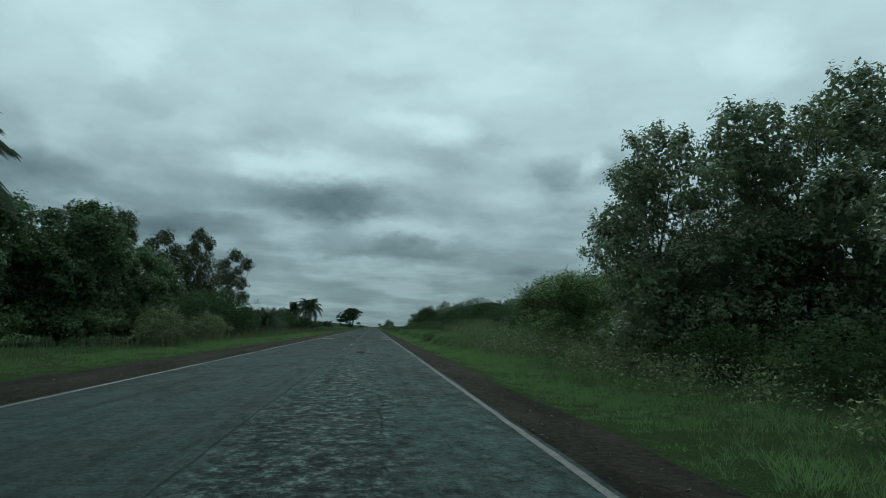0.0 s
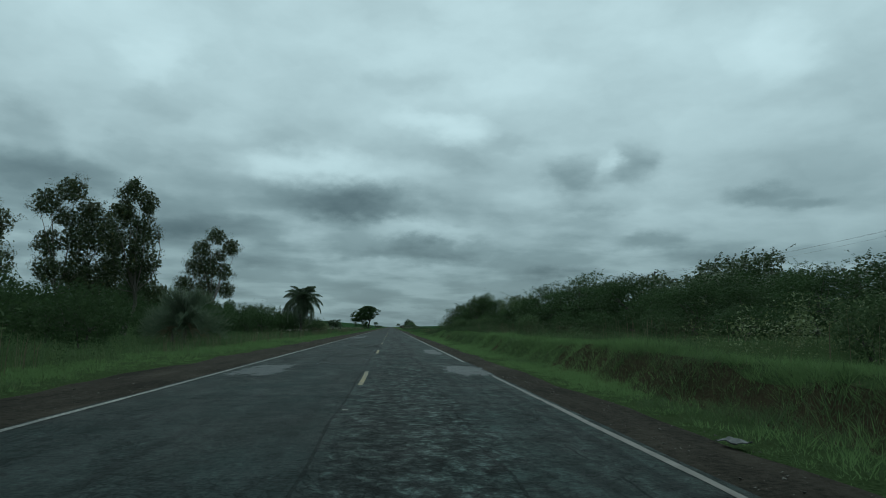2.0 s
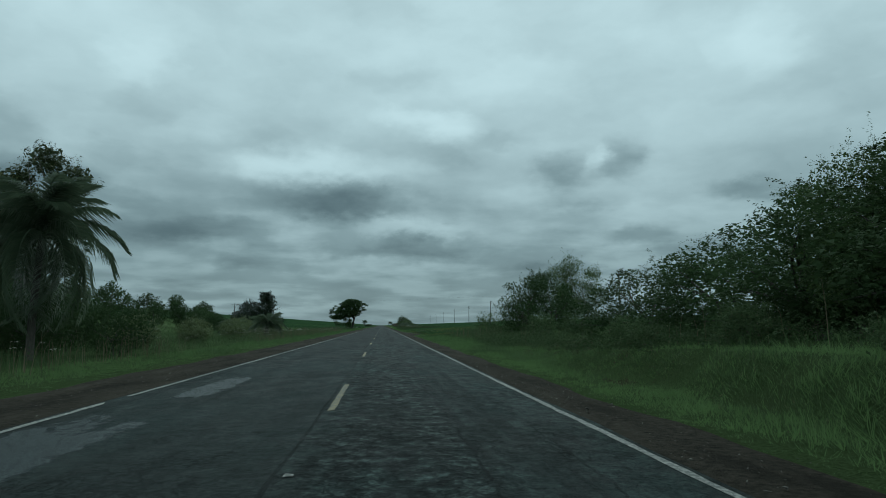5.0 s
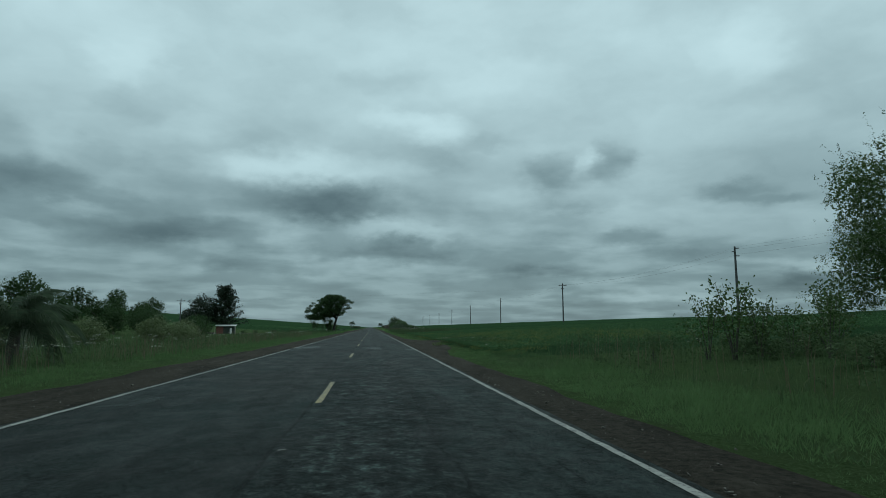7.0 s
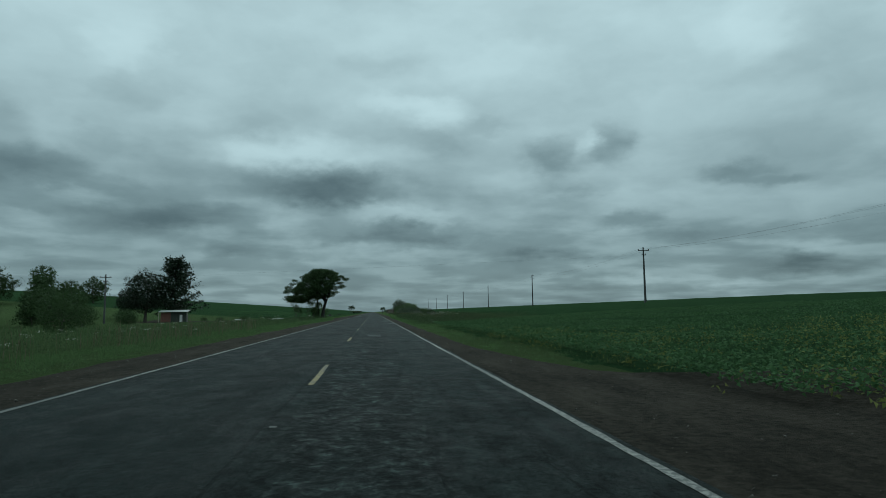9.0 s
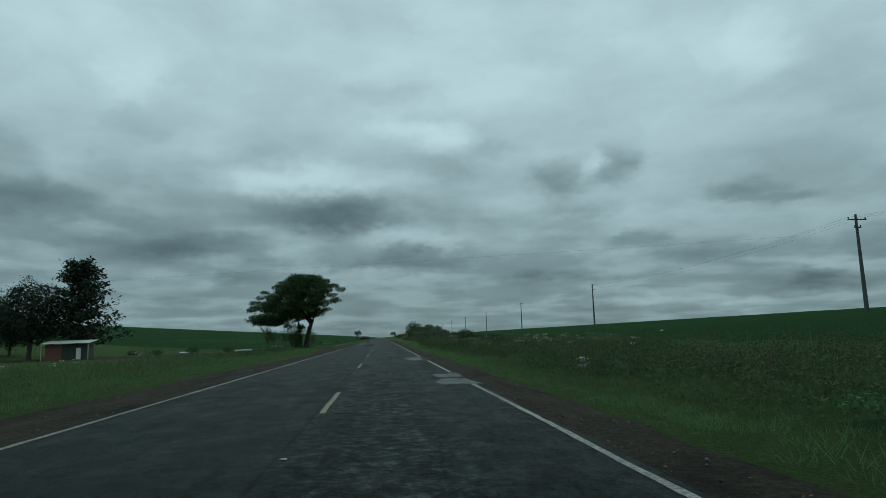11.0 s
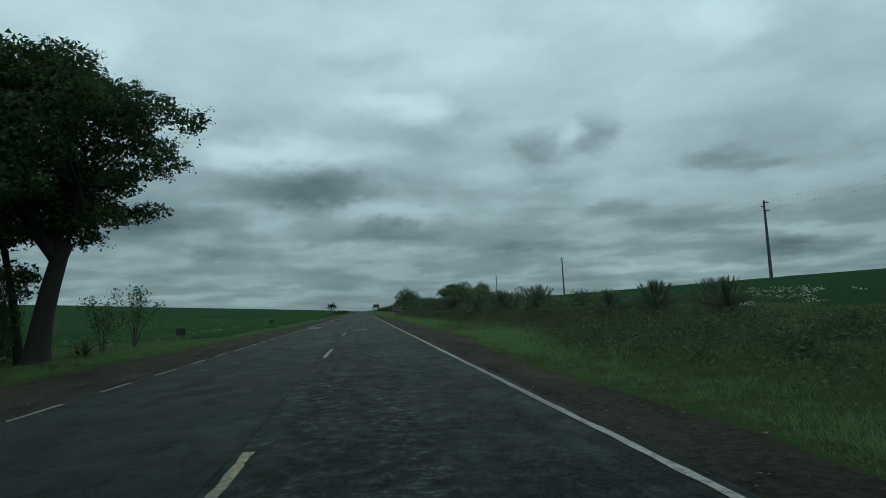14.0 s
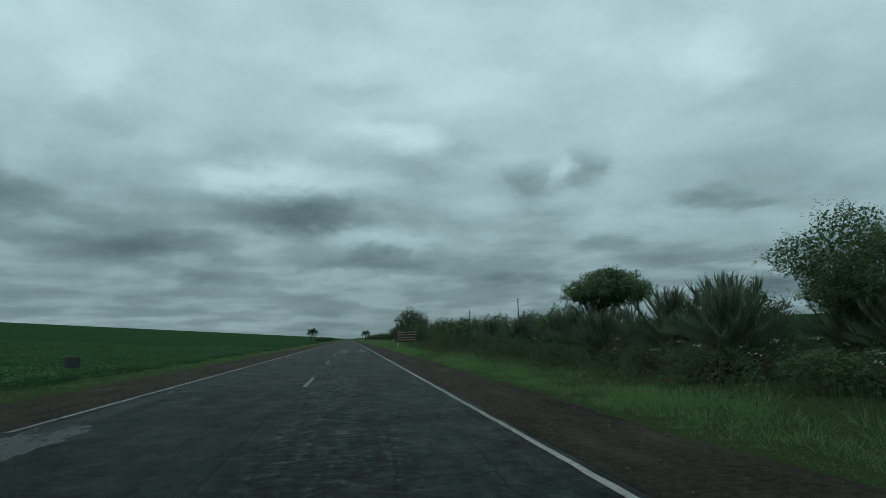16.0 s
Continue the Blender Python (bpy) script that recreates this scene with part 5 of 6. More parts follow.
hedge = broadleaf("hedge_bush", 13, 2.6, 1.8, 1.4, 0.0, 110, 48, 0.09, WEED, "tangled dull green hedge bush along the field", "bush", trunk_r=0.05, spread=0.3, sprays=22, trunks=3)
hedge_stretch_a = [(13.4, 362, 0.6), (13.0, 368.0, 0.6), (12.9, 375, 0.7), (12.0, 381.5, 0.9), (12.6, 394, 1.0), (11.8, 406.5, 1.0), (12.0, 413, 0.95), (11.6, 420, 1.0), (12.0, 428, 1.0), (12.4, 436, 1.1), (13.0, 444, 1.15), (12.6, 452, 1.2), (13.4, 461, 1.3), (12.4, 470, 1.3), (11.8, 480, 1.3), (12.5, 492, 1.4)]
plant(hedge, turned(hedge_stretch_a))
far_tree = broadleaf("field_tree", 14, 5.6, 3.0, 2.4, 0.4, 110, 34, 0.2, LEAF_DARK, "dark rounded tree beside the road ahead", spread=0.42)
plant(far_tree, [(13.0, 501, 0, 1.22), (15.2, 509, 90, 1.0), (13.0, 521, 180, 0.75), (13.0, 540, 200, 0.7)])
canopy = broadleaf("canopy_tree", 15, 3.9, 2.2, 1.0, 1.7, 320, 64, 0.07, LEAF_CANOPY, "small round-topped tree over the hedge", spread=0.24, trunks=2, core=0.6, lobes=[(0, 0, 2.6, 2.0, 2.0, 0.7)] + [(1.25 * math.cos(k), 1.25 * math.sin(k), 2.75, 0.85, 0.85, 0.55) for k in range(6)] + [(0.5 * math.cos(2.1 * k), 0.5 * math.sin(2.1 * k), 3.25, 0.85, 0.85, 0.5) for k in range(3)])
plant(canopy, [(11.7, 400.8, 0, 0.97)])
round_bush = broadleaf("round_bush", 19, 2.1, 1.35, 1.05, 0.0, 90, 44, 0.08, LEAF_MID, "rounded mid-green bush in the hedge", "bush", trunk_r=0.04, spread=0.2, trunks=3)
plant(round_bush, [(12.4, 370.6, 0, 1.02), (12.9, 357.0, 80, 0.7)])
airy = broadleaf("airy_tree", 16, 3.6, 2.3, 0.9, 1.5, 340, 72, 0.055, LEAF_CANOPY, "small airy tree with spaced leaf sprays over the hedge", trunk_r=0.055, spread=0.26, sprays=20, trunks=3, core=0.5, lobes=lobed(31, 14, 1.9, 2.0, 3.3, 0.6, 0.95) + [(0, 0, 1.9, 1.5, 1.5, 0.8)])
plant(airy, [(11.8, 387.8, 0, 1.0, 0.88), (11.3, 333.0, 10, 0.45)])

# woods far out on the left
far_wood = broadleaf("far_wood_tree", 17, 12, 6.0, 5.2, 0.0, 110, 24, 0.58, LEAF_SHADE, "dark tree in the wood across the pasture", spread=0.85, lobes=[(0, 0, 8.6, 4.4, 4.4, 3.4), (3.6, 1, 6.0, 4.4, 4.0, 3.6), (-4.0, -1, 5.4, 4.6, 4.2, 3.6), (0.5, 0, 2.6, 6.8, 5.0, 2.6)])
far_wood_stretch_a = [(-52, 150, 0.75), (-60, 122, 0.8), (-50, 134, 0.6), (-56, 166, 0.72), (-60, 184, 0.75), (-55, 204, 0.62), (-66, 206, 0.8), (-70, 224, 0.8), (-76, 243, 0.9), (-88, 262, 1.05), (-92, 276, 1.1), (-52.5, 298, 0.55), (-97, 300, 1.15), (-64, 300, 0.6)]
far_wood_stretch_b = [(-46.8, 301.5, 0.47), (-57, 304, 0.6), (-50.5, 313, 0.46), (-55, 322, 0.5), (-99, 326, 1.1), (-61, 334, 0.55), (-58, 338, 0.5), (-64, 348, 0.6), (-97, 350, 1.15), (-88, 362, 0.85), (-69, 362, 0.6), (-82, 376, 0.8), (-74, 386, 0.62)]
plant(far_wood, turned(far_wood_stretch_a + far_wood_stretch_b))

# ---------------------------------------------------------------- palms


def frond_mesh(name, seed, length, leaflet, droop, mat, pairs=34, width=0.035):
    """An arching feather frond along +x, with hanging leaflets on both sides."""
    rng = np.random.default_rng(seed)
    t = np.linspace(0, 1, 9)
    px = length * (t - 0.26 * droop * t ** 3)
    pz = length * (0.46 * t - 0.92 * droop * t ** 2.1)
    rib = np.stack([px, 0 * t, pz], -1)
    v0, f0 = tube(rib, np.linspace(0.035, 0.006, 9), 4)
    vs, fs, off = [v0], [f0], len(v0)
    for s in (-1, 1):
        u = np.linspace(0.14, 0.99, pairs) + rng.normal(0, 0.006, pairs)
        base = np.stack([np.interp(u, t, px), 0 * u, np.interp(u, t, pz)], -1)
        ln = leaflet * np.sin(np.clip(u, 0, 1) * np.pi * 0.82 + 0.35) * rng.uniform(0.75, 1.15, pairs)
        out = np.stack([0.45 + rng.normal(0, 0.12, pairs), s * (0.8 + rng.normal(0, 0.1, pairs)), -0.25 - 0.35 * rng.random(pairs)], -1)
        mid = base + out * (ln * 0.55)[:, None]
        tip = base + out * ln[:, None] + np.stack([0 * u, 0 * u, -0.75 * ln], -1)
        w = np.array([width, 0, 0.01])
        v = np.stack([base - w, base + w, mid + w * 0.8, mid - w * 0.8, tip], 1).reshape(-1, 3)
        o = np.arange(pairs)[:, None] * 5 + off
        vs.append(v)
        fs += [o + np.array([0, 1, 2, 3]), np.concatenate([o + np.array([3, 2, 4])], 1)]
        off += len(v)
    quads = np.concatenate([f for f in fs if f.shape[1] == 4])
    tris = np.concatenate([f for f in fs if f.shape[1] == 3])
    return mesh_of(name, np.concatenate(vs), [quads, tris], mat)


FRONDS = [frond_mesh("frond", 20 + i, 2.7, 0.66, d, LEAF_PALM, 64, 0.019) for i, d in enumerate((0.8, 1.1, 1.45))]


def spiky_frond(name, seed, length, arch, mat, pairs=30):
    """A stiff rib with narrow leaflets held forwards and up, like a comb."""
    rng = np.random.default_rng(seed)
    t = np.linspace(0, 1, 8)
    px, pz = length * t * (1 - 0.15 * arch * t), length * (0.22 * t - arch * t ** 2)
    v0, f0 = tube(np.stack([px, 0 * t, pz], -1), np.linspace(0.022, 0.005, 8), 4)
    vs, tris, off = [v0], [], len(v0)
    for s in (-1, 1):
        u = np.linspace(0.2, 1.0, pairs)
        base = np.stack([np.interp(u, t, px), 0 * u, np.interp(u, t, pz)], -1)
        ln = length * 0.30 * (1.1 - 0.35 * u) * rng.uniform(0.8, 1.15, pairs)
        out = np.stack([0.75 + rng.normal(0, 0.08, pairs), s * (0.42 + rng.normal(0, 0.08, pairs)), 0.28 + rng.normal(0, 0.12, pairs)], -1)
        w = np.array([0.0, 0.0, 0.015])
        vs.append(np.stack([base - w, base + w + (0.012, 0, 0), base + out * ln[:, None]], 1).reshape(-1, 3))
        tris.append(np.arange(3 * pairs).reshape(-1, 3) + off)
        off += 3 * pairs
    return mesh_of(name, np.concatenate(vs), [f0, np.concatenate(tris)], mat)


DEAD_FROND = spiky_frond("withered_frond", 39, 1.5, 0.95, DRY_GRASS, 22)
STIFF = [spiky_frond("frond", 30 + i, 1.75, d, LEAF_PALM) for i, d in enumerate((0.12, 0.35, 0.62))]


def palm(name, seed, h, fronds, n, trunk_r, scale, label, lo=-60, hi=75, bent=0.1):
    rng = np.random.default_rng(seed)
    root = thing(name, label, "palm")
    t = np.linspace(0, 1, 9)
    line = np.stack([bent * h * t ** 2, 0.03 * h * np.sin(t * 3), h * t - 0.25 * (1 - t)], -1)
    part("trunk", mesh_of("trunk", *tube(line, trunk_r * (1.25 - 0.35 * t), 10), BARK, True), root)
    for k in range(n):
        el = lo + (hi - lo) * ((k + 0.5) / n) ** 0.62
        kind = fronds[0] if el > 40 else fronds[1] if el > 5 else fronds[2]
        m = Matrix.Translation(line[-1]) @ pose(0, 0, 0, 0, -el * 0.75 + rng.normal(0, 6), k * 137.5 + rng.normal(0, 12)) @ Matrix.Diagonal((scale, scale, scale, 1))
        part("frond", kind, root, "", m)
    return root


plant(palm("queen_palm", 1, 4.7, FRONDS, 40, 0.13, 1.25, "queen palm with drooping feathery fronds and a grey trunk", lo=-85, hi=95, bent=0.03), [(-12.4, 137.2, 30, 1.0), (-10.05, 15.2, 110, 1.0)])
plant(palm("young_palm", 2, 1.3, FRONDS, 22, 0.22, 1.0, "young palm with a low crown of arching fronds", lo=-10), [(-11.9, 183.0, 0, 0.95), (-14.5, 178.0, 40, 0.7)])
plant(palm("field_palm", 3, 3.4, FRONDS, 20, 0.2, 1.0, "small dark palm beside the road far ahead", lo=-25), [(-13.6, 628, 0, 1.05), (7.2, 628, 60, 0.85)])


def sword_clump(name, seed, n, length, label, tall=1.0, soft=0):
    """A tussock of long arching leaves, each its own part."""
    rng = np.random.default_rng(seed)
    root = thing(name, label, "palm")
    kinds = STIFF[soft:] + STIFF[-1:] * soft
    for k in range(n):
        el = 4 + 80 * ((k + 0.5) / n) ** 0.9
        m = Matrix.Translation((rng.normal(0, 0.12), rng.normal(0, 0.12), 0.05 + 0.35 * tall)) @ pose(0, 0, 0, 0, -el, k * 137.5 + rng.normal(0, 15)) @ Matrix.Diagonal((length, length, length, 1))
        part("frond", kinds[0] if el > 50 else kinds[1] if el > 28 else kinds[2], root, "", m)
    for k in range(7):
        m = Matrix.Translation((0, 0, 0.1 + 0.35 * tall)) @ pose(0, 0, 0, 0, -rng.uniform(-8, 22), k * 51 + rng.normal(0, 15)) @ Matrix.Diagonal((length, length, length, 1))
        part("withered_frond", DEAD_FROND, root, "withered pale frond", m)
    t = np.linspace(0, 1, 5)
    part("trunk", mesh_of("trunk", *tube(np.stack([0 * t, 0 * t, -0.2 + (0.6 + 0.35 * tall) * t], -1), 0.16 - 0.05 * t, 8), BARK, True), root)
    return root


plant(sword_clump("jelly_palm", 6, 84, 1.45, "grey-green palm with a fountain of stiff arching fronds", tall=2.6, soft=1), [(-12.2, 84.6, 0, 1.0), (-14.2, 88.5, 70, 0.8)])
dwarf_stretch_a = [(9.9, 308.2, 0.5), (10.9, 308.8, 0.5), (11.4, 387.6, 0.8), (10.9, 386.2, 0.72), (12.4, 389.2, 0.84), (10.7, 351.4, 0.62), (11.5, 349.0, 0.67), (12.8, 351.5, 0.67), (12.9, 346.8, 0.64), (14.0, 349.5, 0.64), (12.0, 365.6, 0.9), (10.9, 362.0, 0.82), (10.8, 371.5, 0.89), (10.4, 378.0, 0.85)]
dwarf_stretch_c = [(9.6, 389.5, 0.9), (10.2, 393.2, 1.0), (9.3, 396.2, 0.8), (11.6, 392.5, 1.1), (9.8, 400.0, 0.9), (11.0, 400.5, 1.0), (9.5, 407.0, 0.85), (9.8, 414.0, 0.9), (11.8, 383.0, 1.0), (10.2, 368.6, 0.8), (9.6, 374.6, 0.75)]
dwarf_stretch_b = [(11.0, 384.0, 0.97), (10.4, 390.5, 0.93), (12.2, 396.5, 1.0), (10.6, 397.0, 0.82), (10.4, 403.5, 0.89), (11.0, 410.0, 0.97), (10.4, 417.0, 0.89), (11.0, 424.5, 0.93), (10.8, 433.0, 0.89), (13.4, 387.5, 0.93), (13.0, 379.0, 0.85), (13.6, 406.0, 0.89), (13.6, 418.0, 0.85)]
plant(sword_clump("dwarf_palm", 4, 48, 1.0, "bushy stemless palm with stiff grey-green fronds"), turned(dwarf_stretch_a + dwarf_stretch_b + dwarf_stretch_c))


def agave():
    root = thing("agave", "striped agave rosette at the tree's foot", "plant")
    bm = bmesh.new()
    w = [(0.0, 0.05), (0.35, 0.065), (0.75, 0.035), (1.0, 0.0)]
    rows = [[bm.verts.new((0.85 * s, side * ww, 0.12 * math.sin(s * 2.6) + (0.0 if side else -0.02))) for side in (-1, 0, 1)] for s, ww in w]
    for a, b in zip(rows, rows[1:]):
        for k in range(2):
            bm.faces.new((a[k], a[k + 1], b[k + 1], b[k]))
    me = bm_mesh("leaf", bm, LEAF_LIGHT)
    for k in range(22):
        part("leaf", me, root, "", pose(0, 0, 0.03, 0, -(15 + 60 * k / 22), k * 137.5))
    return root


plant(agave(), [(-10.4, 355.6, 0, 1.0), (-11.3, 357.0, 50, 0.8)])

# ---------------------------------------------------------------- the umbrella tree
# the crown is a dome of flat leaf tiers: height, reach towards the field, reach towards the road
TIERS = [(4.1, -7.9, -3.4), (4.9, -8.9, 2.2), (5.8, -9.2, 4.0), (6.3, -9.0, 3.6), (6.9, -8.6, 5.4), (7.7, -8.2, 5.0), (8.5, -7.0, 5.9), (9.3, -5.6, 5.1), (9.9, -4.2, 4.0), (10.35, -2.8, 2.4)]


def umbrella_lobes():
    r = random.Random(12)
    out = []
    for z, lo, hi in TIERS:
        deep = 5.0 * math.sqrt(max(0.1, 1 - ((z - 6.9) / 4.4) ** 2))
        w = hi - lo
        for x, edge in ((lo + 1.1, 1.0), (hi - 1.15, 0.99), (hi - 2.3, 1.0), (lo + 0.28 * w, 1.5), (lo + 0.5 * w, 1.7), (lo + 0.72 * w, 1.5)):
            for y in ((3.4 if z == 5.8 and x > 0 else r.uniform(-0.5, 0.5),) if edge <= 1.0 else (-0.65 * deep, 0.0, 0.65 * deep)):
                rr = edge * r.uniform(0.85, 1.25)
                out.append((x + r.uniform(-0.3, 0.3), y, z + r.uniform(-0.15, 0.25), rr, rr * 1.15, rr * r.uniform(0.34, 0.5)))
    # leafy sprays that hang about the fork
    out += [(-2.6, 0.3, 3.4, 1.3, 1.3, 0.9), (-4.6, 0.2, 4.0, 1.5, 1.4, 0.8), (-0.9, 0.6, 3.0, 0.9, 1.0, 1.0), (-1.6, -0.4, 4.6, 1.6, 1.6, 0.9), (2.0, 0.3, 5.2, 1.2, 1.2, 0.6), (0.6, 0.4, 5.6, 1.6, 1.6, 0.9)]
    return out


def umbrella_frame(c, rng):
    """A leaning trunk that forks low, with limbs that fan out under the tiers."""
    trunk = np.array([(-0.1, 0, -0.3), (0.0, 0, 0.6), (0.15, 0, 1.6), (0.4, 0, 2.7), (0.68, 0, 3.7), (0.8, 0, 4.3)])
    out = [tube(trunk, [0.58, 0.42, 0.34, 0.31, 0.28, 0.25], 12)]
    forks = []
    for goal, rad in (((-1.2, 0.5, 6.4), 0.24), ((1.5, -0.4, 6.2), 0.20), ((0.2, 1.0, 6.8), 0.19)):
        t = np.linspace(0, 1, 7)[:, None]
        mid = np.array([(0.8 + goal[0]) / 2 + (0.35 if goal[0] > 1 else -0.25), goal[1] * 0.3, 5.2])
        p = (1 - t) ** 2 * trunk[-2] + 2 * t * (1 - t) * mid + t * t * np.array(goal)
        out.append(tube(p, np.linspace(rad * 1.3, rad * 0.75, 7), 9))
        forks.append((p[-1], rad))
    second = np.array([(-0.75, 0.3, -0.2), (-0.85, 0.3, 1.0), (-1.0, 0.3, 2.4), (-1.3, 0.3, 4.2), (-1.9, 0.3, 6.0)])
    out.append(tube(second, [0.2, 0.15, 0.13, 0.11, 0.08], 9))
    forks.append((second[-1], 0.13))
    for k in rng.choice(len(c), 46, replace=False):
        near = min(forks, key=lambda f: np.linalg.norm((c[k] - f[0]) * (1, 1, 0.4)))
        if c[k][2] > near[0][2] - 1.0:
            out += branchy(rng, near[0], [c[k]], near[1] * 0.42, 0.07)
    return out


umbrella = broadleaf("umbrella_tree", 40, 11.2, 7, 3, 2.2, 1000, 80, 0.13, LEAF_UMBRELLA, "broad dark umbrella-shaped tree on a leaning forked trunk", spread=0.34, lobes=umbrella_lobes(), frame_of=umbrella_frame, core=0.7, bark=DARK_BARK, level=0.7)
plant(umbrella, [(-10.3, 351.5, 0, 1.0)])


def sapling(name, seed, h, label, n=5, leaf=0.13):
    rng = np.random.default_rng(seed)
    root = thing(name, label, "sapling")
    stems, pts = [], []
    for k in range(n):
        a = k * 2.4 + rng.normal(0, 0.3)
        r = rng.uniform(0.12, 0.42) * h
        foot = np.array([0.05 * math.cos(a), 0.05 * math.sin(a), -0.1])
        goal = np.array([r * math.cos(a), r * math.sin(a), h * rng.uniform(0.6, 1.0)])
        t = np.linspace(0, 1, 7)[:, None]
        p = foot + (goal - foot) * np.concatenate([t ** 1.6, t ** 1.6, t], 1)
        stems.append(tube(p, np.linspace(0.03, 0.006, 7), 5))
        w = 0.4 + 0.6 * rng.random((130, 1)) ** 0.6
        pts.append(foot + (goal - foot) * np.concatenate([w ** 1.6, w ** 1.6, w], 1) + rng.normal(0, 0.19, (130, 3)) * (1, 1, 0.7))
    for v, f in stems:
        part("stem", mesh_of("stem", v, f, BARK, True), root)
    part("crown", mesh_of("crown", *leaves(rng, np.concatenate(pts), leaf, leaf * 0.5, 0.2), LEAF_MID), root)
    return root


plant(sapling("sapling", 1, 3.6, "thin leafy sapling standing at the field edge", 7, 0.15), [(-11.5, 364.5, 0, 1.0), (-16.5, 354.5, 90, 1.1), (-15.6, 353.6, 30, 0.9), (-13.6, 352.8, 200, 0.9), (-10.0, 356.2, 40, 0.75), (-12.2, 350.6, 300, 0.85)])
plant(sapling("tall_weed", 2, 2.8, "tall leafy weed stem above the verge", 5, 0.14), [(10.6, 114.4, 20, 0.6), (10.9, 113.2, 120, 0.66), (11.3, 112.0, 220, 0.62), (10.4, 115.6, 310, 0.58), (10.8, 176.6, 120, 0.72), (11.5, 176.4, 180, 0.88), (11.9, 175.8, 10, 0.66), (12.6, 176.8, 200, 0.66), (13.3, 176.4, 20, 0.60), (13.9, 175.6, 250, 0.62), (14.7, 176.6, 100, 0.78), (15.6, 177.4, 70, 0.7), (9.2, 176.8, 300, 0.36), (9.6, 288.5, 10, 0.29), (9.9, 279.5, 80, 0.32), (-15.0, 300.0, 50, 0.36)])

# ---------------------------------------------------------------- conifers by the hut


def conifer(name, seed, h, r, label):
    rng = np.random.default_rng(seed)
    root = thing(name, label, "conifer")
    t = np.linspace(0, 1, 9)
    stems = [tube(np.stack([0.1 * np.sin(t * 4), 0 * t, h * 0.98 * t - 0.3], -1), 0.3 * (1.05 - t) + 0.02, 9)]
    pts = []
    for k in range(74):
        s = 0.14 + 0.84 * (k / 74)
        z = h * s
        a = k * 2.4 + rng.normal(0, 0.4)
        ln = r * (1.12 - s) ** 0.62 * rng.uniform(0.6, 1.12)
        u = np.linspace(0, 1, 6)
        p = np.stack([ln * u * math.cos(a), ln * u * math.sin(a), z + 0.16 * ln * u ** 2 + 0.1 * ln * u], -1)
        stems.append(tube(p, np.linspace(0.06, 0.012, 6), 4))
        w = rng.random((110, 1)) ** 0.7
        q = np.concatenate([ln * w * math.cos(a), ln * w * math.sin(a), z + 0.16 * ln * w ** 2 + 0.1 * ln * w], 1)
        pts.append(q + rng.normal(0, 1, (110, 3)) * (0.40, 0.40, 0.26))
    part("trunk", mesh_of("trunk", *joined(stems), BARK, True), root)
    part("crown", mesh_of("crown", *leaves(rng, np.concatenate(pts), 0.55, 0.24, -0.1, 0.6), LEAF_CONIFER), root)
    return root


plant(conifer("pine_tree", 1, 13.8, 6.4, "tall dark pine with tiered ragged branches by the hut"), [(-41.6, 348.5, 0, 1.0)])
dark_round = broadleaf("yard_tree", 41, 11.6, 4.6, 5.2, 0.8, 190, 40, 0.3, LEAF_CONIFER, "dense dark tree beside the pine", spread=0.55)
plant(dark_round, [(-46.8, 346.0, 0, 1.0), (-52.5, 352.0, 80, 0.62)])

# ---------------------------------------------------------------- hut


def hut():
    root = thing("roadside_hut", "small shed with a pale tin roof under the pines", "shed")
    w, d, h = 5.6, 3.6, 2.35
    part("wall", bm_mesh("wall", box_bm(2.2, d, h, (-w / 2 + 1.1, 0, h / 2), 0.02), RUST_RED), root, "red-brown painted wall")
    part("wall", bm_mesh("wall", box_bm(w - 2.2 - 0.006, d * 0.96, h, (1.1, 0, h / 2), 0.02), GREEN_BOARD), root, "dark green boarded wall")
    door = part("door", bm_mesh("door", box_bm(0.62, 0.06, 1.7, (1.7, -d / 2 - 0.0, 0.9), 0.01), WHITE_BOARD), root, "white painted door")
    part("handle", bm_mesh("handle", box_bm(0.05, 0.06, 0.14, (1.93, -d / 2 - 0.05, 0.9), 0.01), DARK_METAL), door)
    bm = bmesh.new()
    n = 44
    for k in range(n + 1):
        x = -w / 2 - 0.5 + (w + 1.0) * k / n
        for y, z in ((-d / 2 - 0.7, h + 0.06), (d / 2 + 0.3, h + 0.55)):
            for o in (0, 0.03):
                bm.verts.new((x, y, z + o + 0.03 * (k % 2)))
    bm.verts.ensure_lookup_table()
    for k in range(n):
        a = [bm.verts[4 * k + i] for i in range(4)]
        b = [bm.verts[4 * k + 4 + i] for i in range(4)]
        bm.faces.new((a[1], b[1], b[3], a[3]))
        bm.faces.new((a[0], a[2], b[2], b[0]))
        bm.faces.new((a[0], b[0], b[1], a[1]))
        bm.faces.new((a[2], a[3], b[3], b[2]))
    part("roof", bm_mesh("roof", bm, TIN_ROOF), root, "pale corrugated tin roof")
    for x in (-w / 2 - 0.35, w / 2 + 0.35):
        part("post", bm_mesh("post", box_bm(0.1, 0.1, h + 0.1, (x, -d / 2 - 0.55, h / 2), 0.01), PLANK), root)
    return root


plant(hut(), [(-39.6, 342.0, 8, 0.86)])

# ---------------------------------------------------------------- poles and cables


def lathe_bm(profile, sides=10):
    bm = bmesh.new()
    rings = [[bm.verts.new((r * math.cos(2 * math.pi * k / sides), r * math.sin(2 * math.pi * k / sides), z)) for k in range(sides)] for r, z in profile]
    for a, b in zip(rings, rings[1:]):
        for k in range(sides):
            bm.faces.new((a[k], a[(k + 1) % sides], b[(k + 1) % sides], b[k]))
    bm.faces.new(rings[-1])
    bm.faces.new(rings[0][::-1])
    return bm


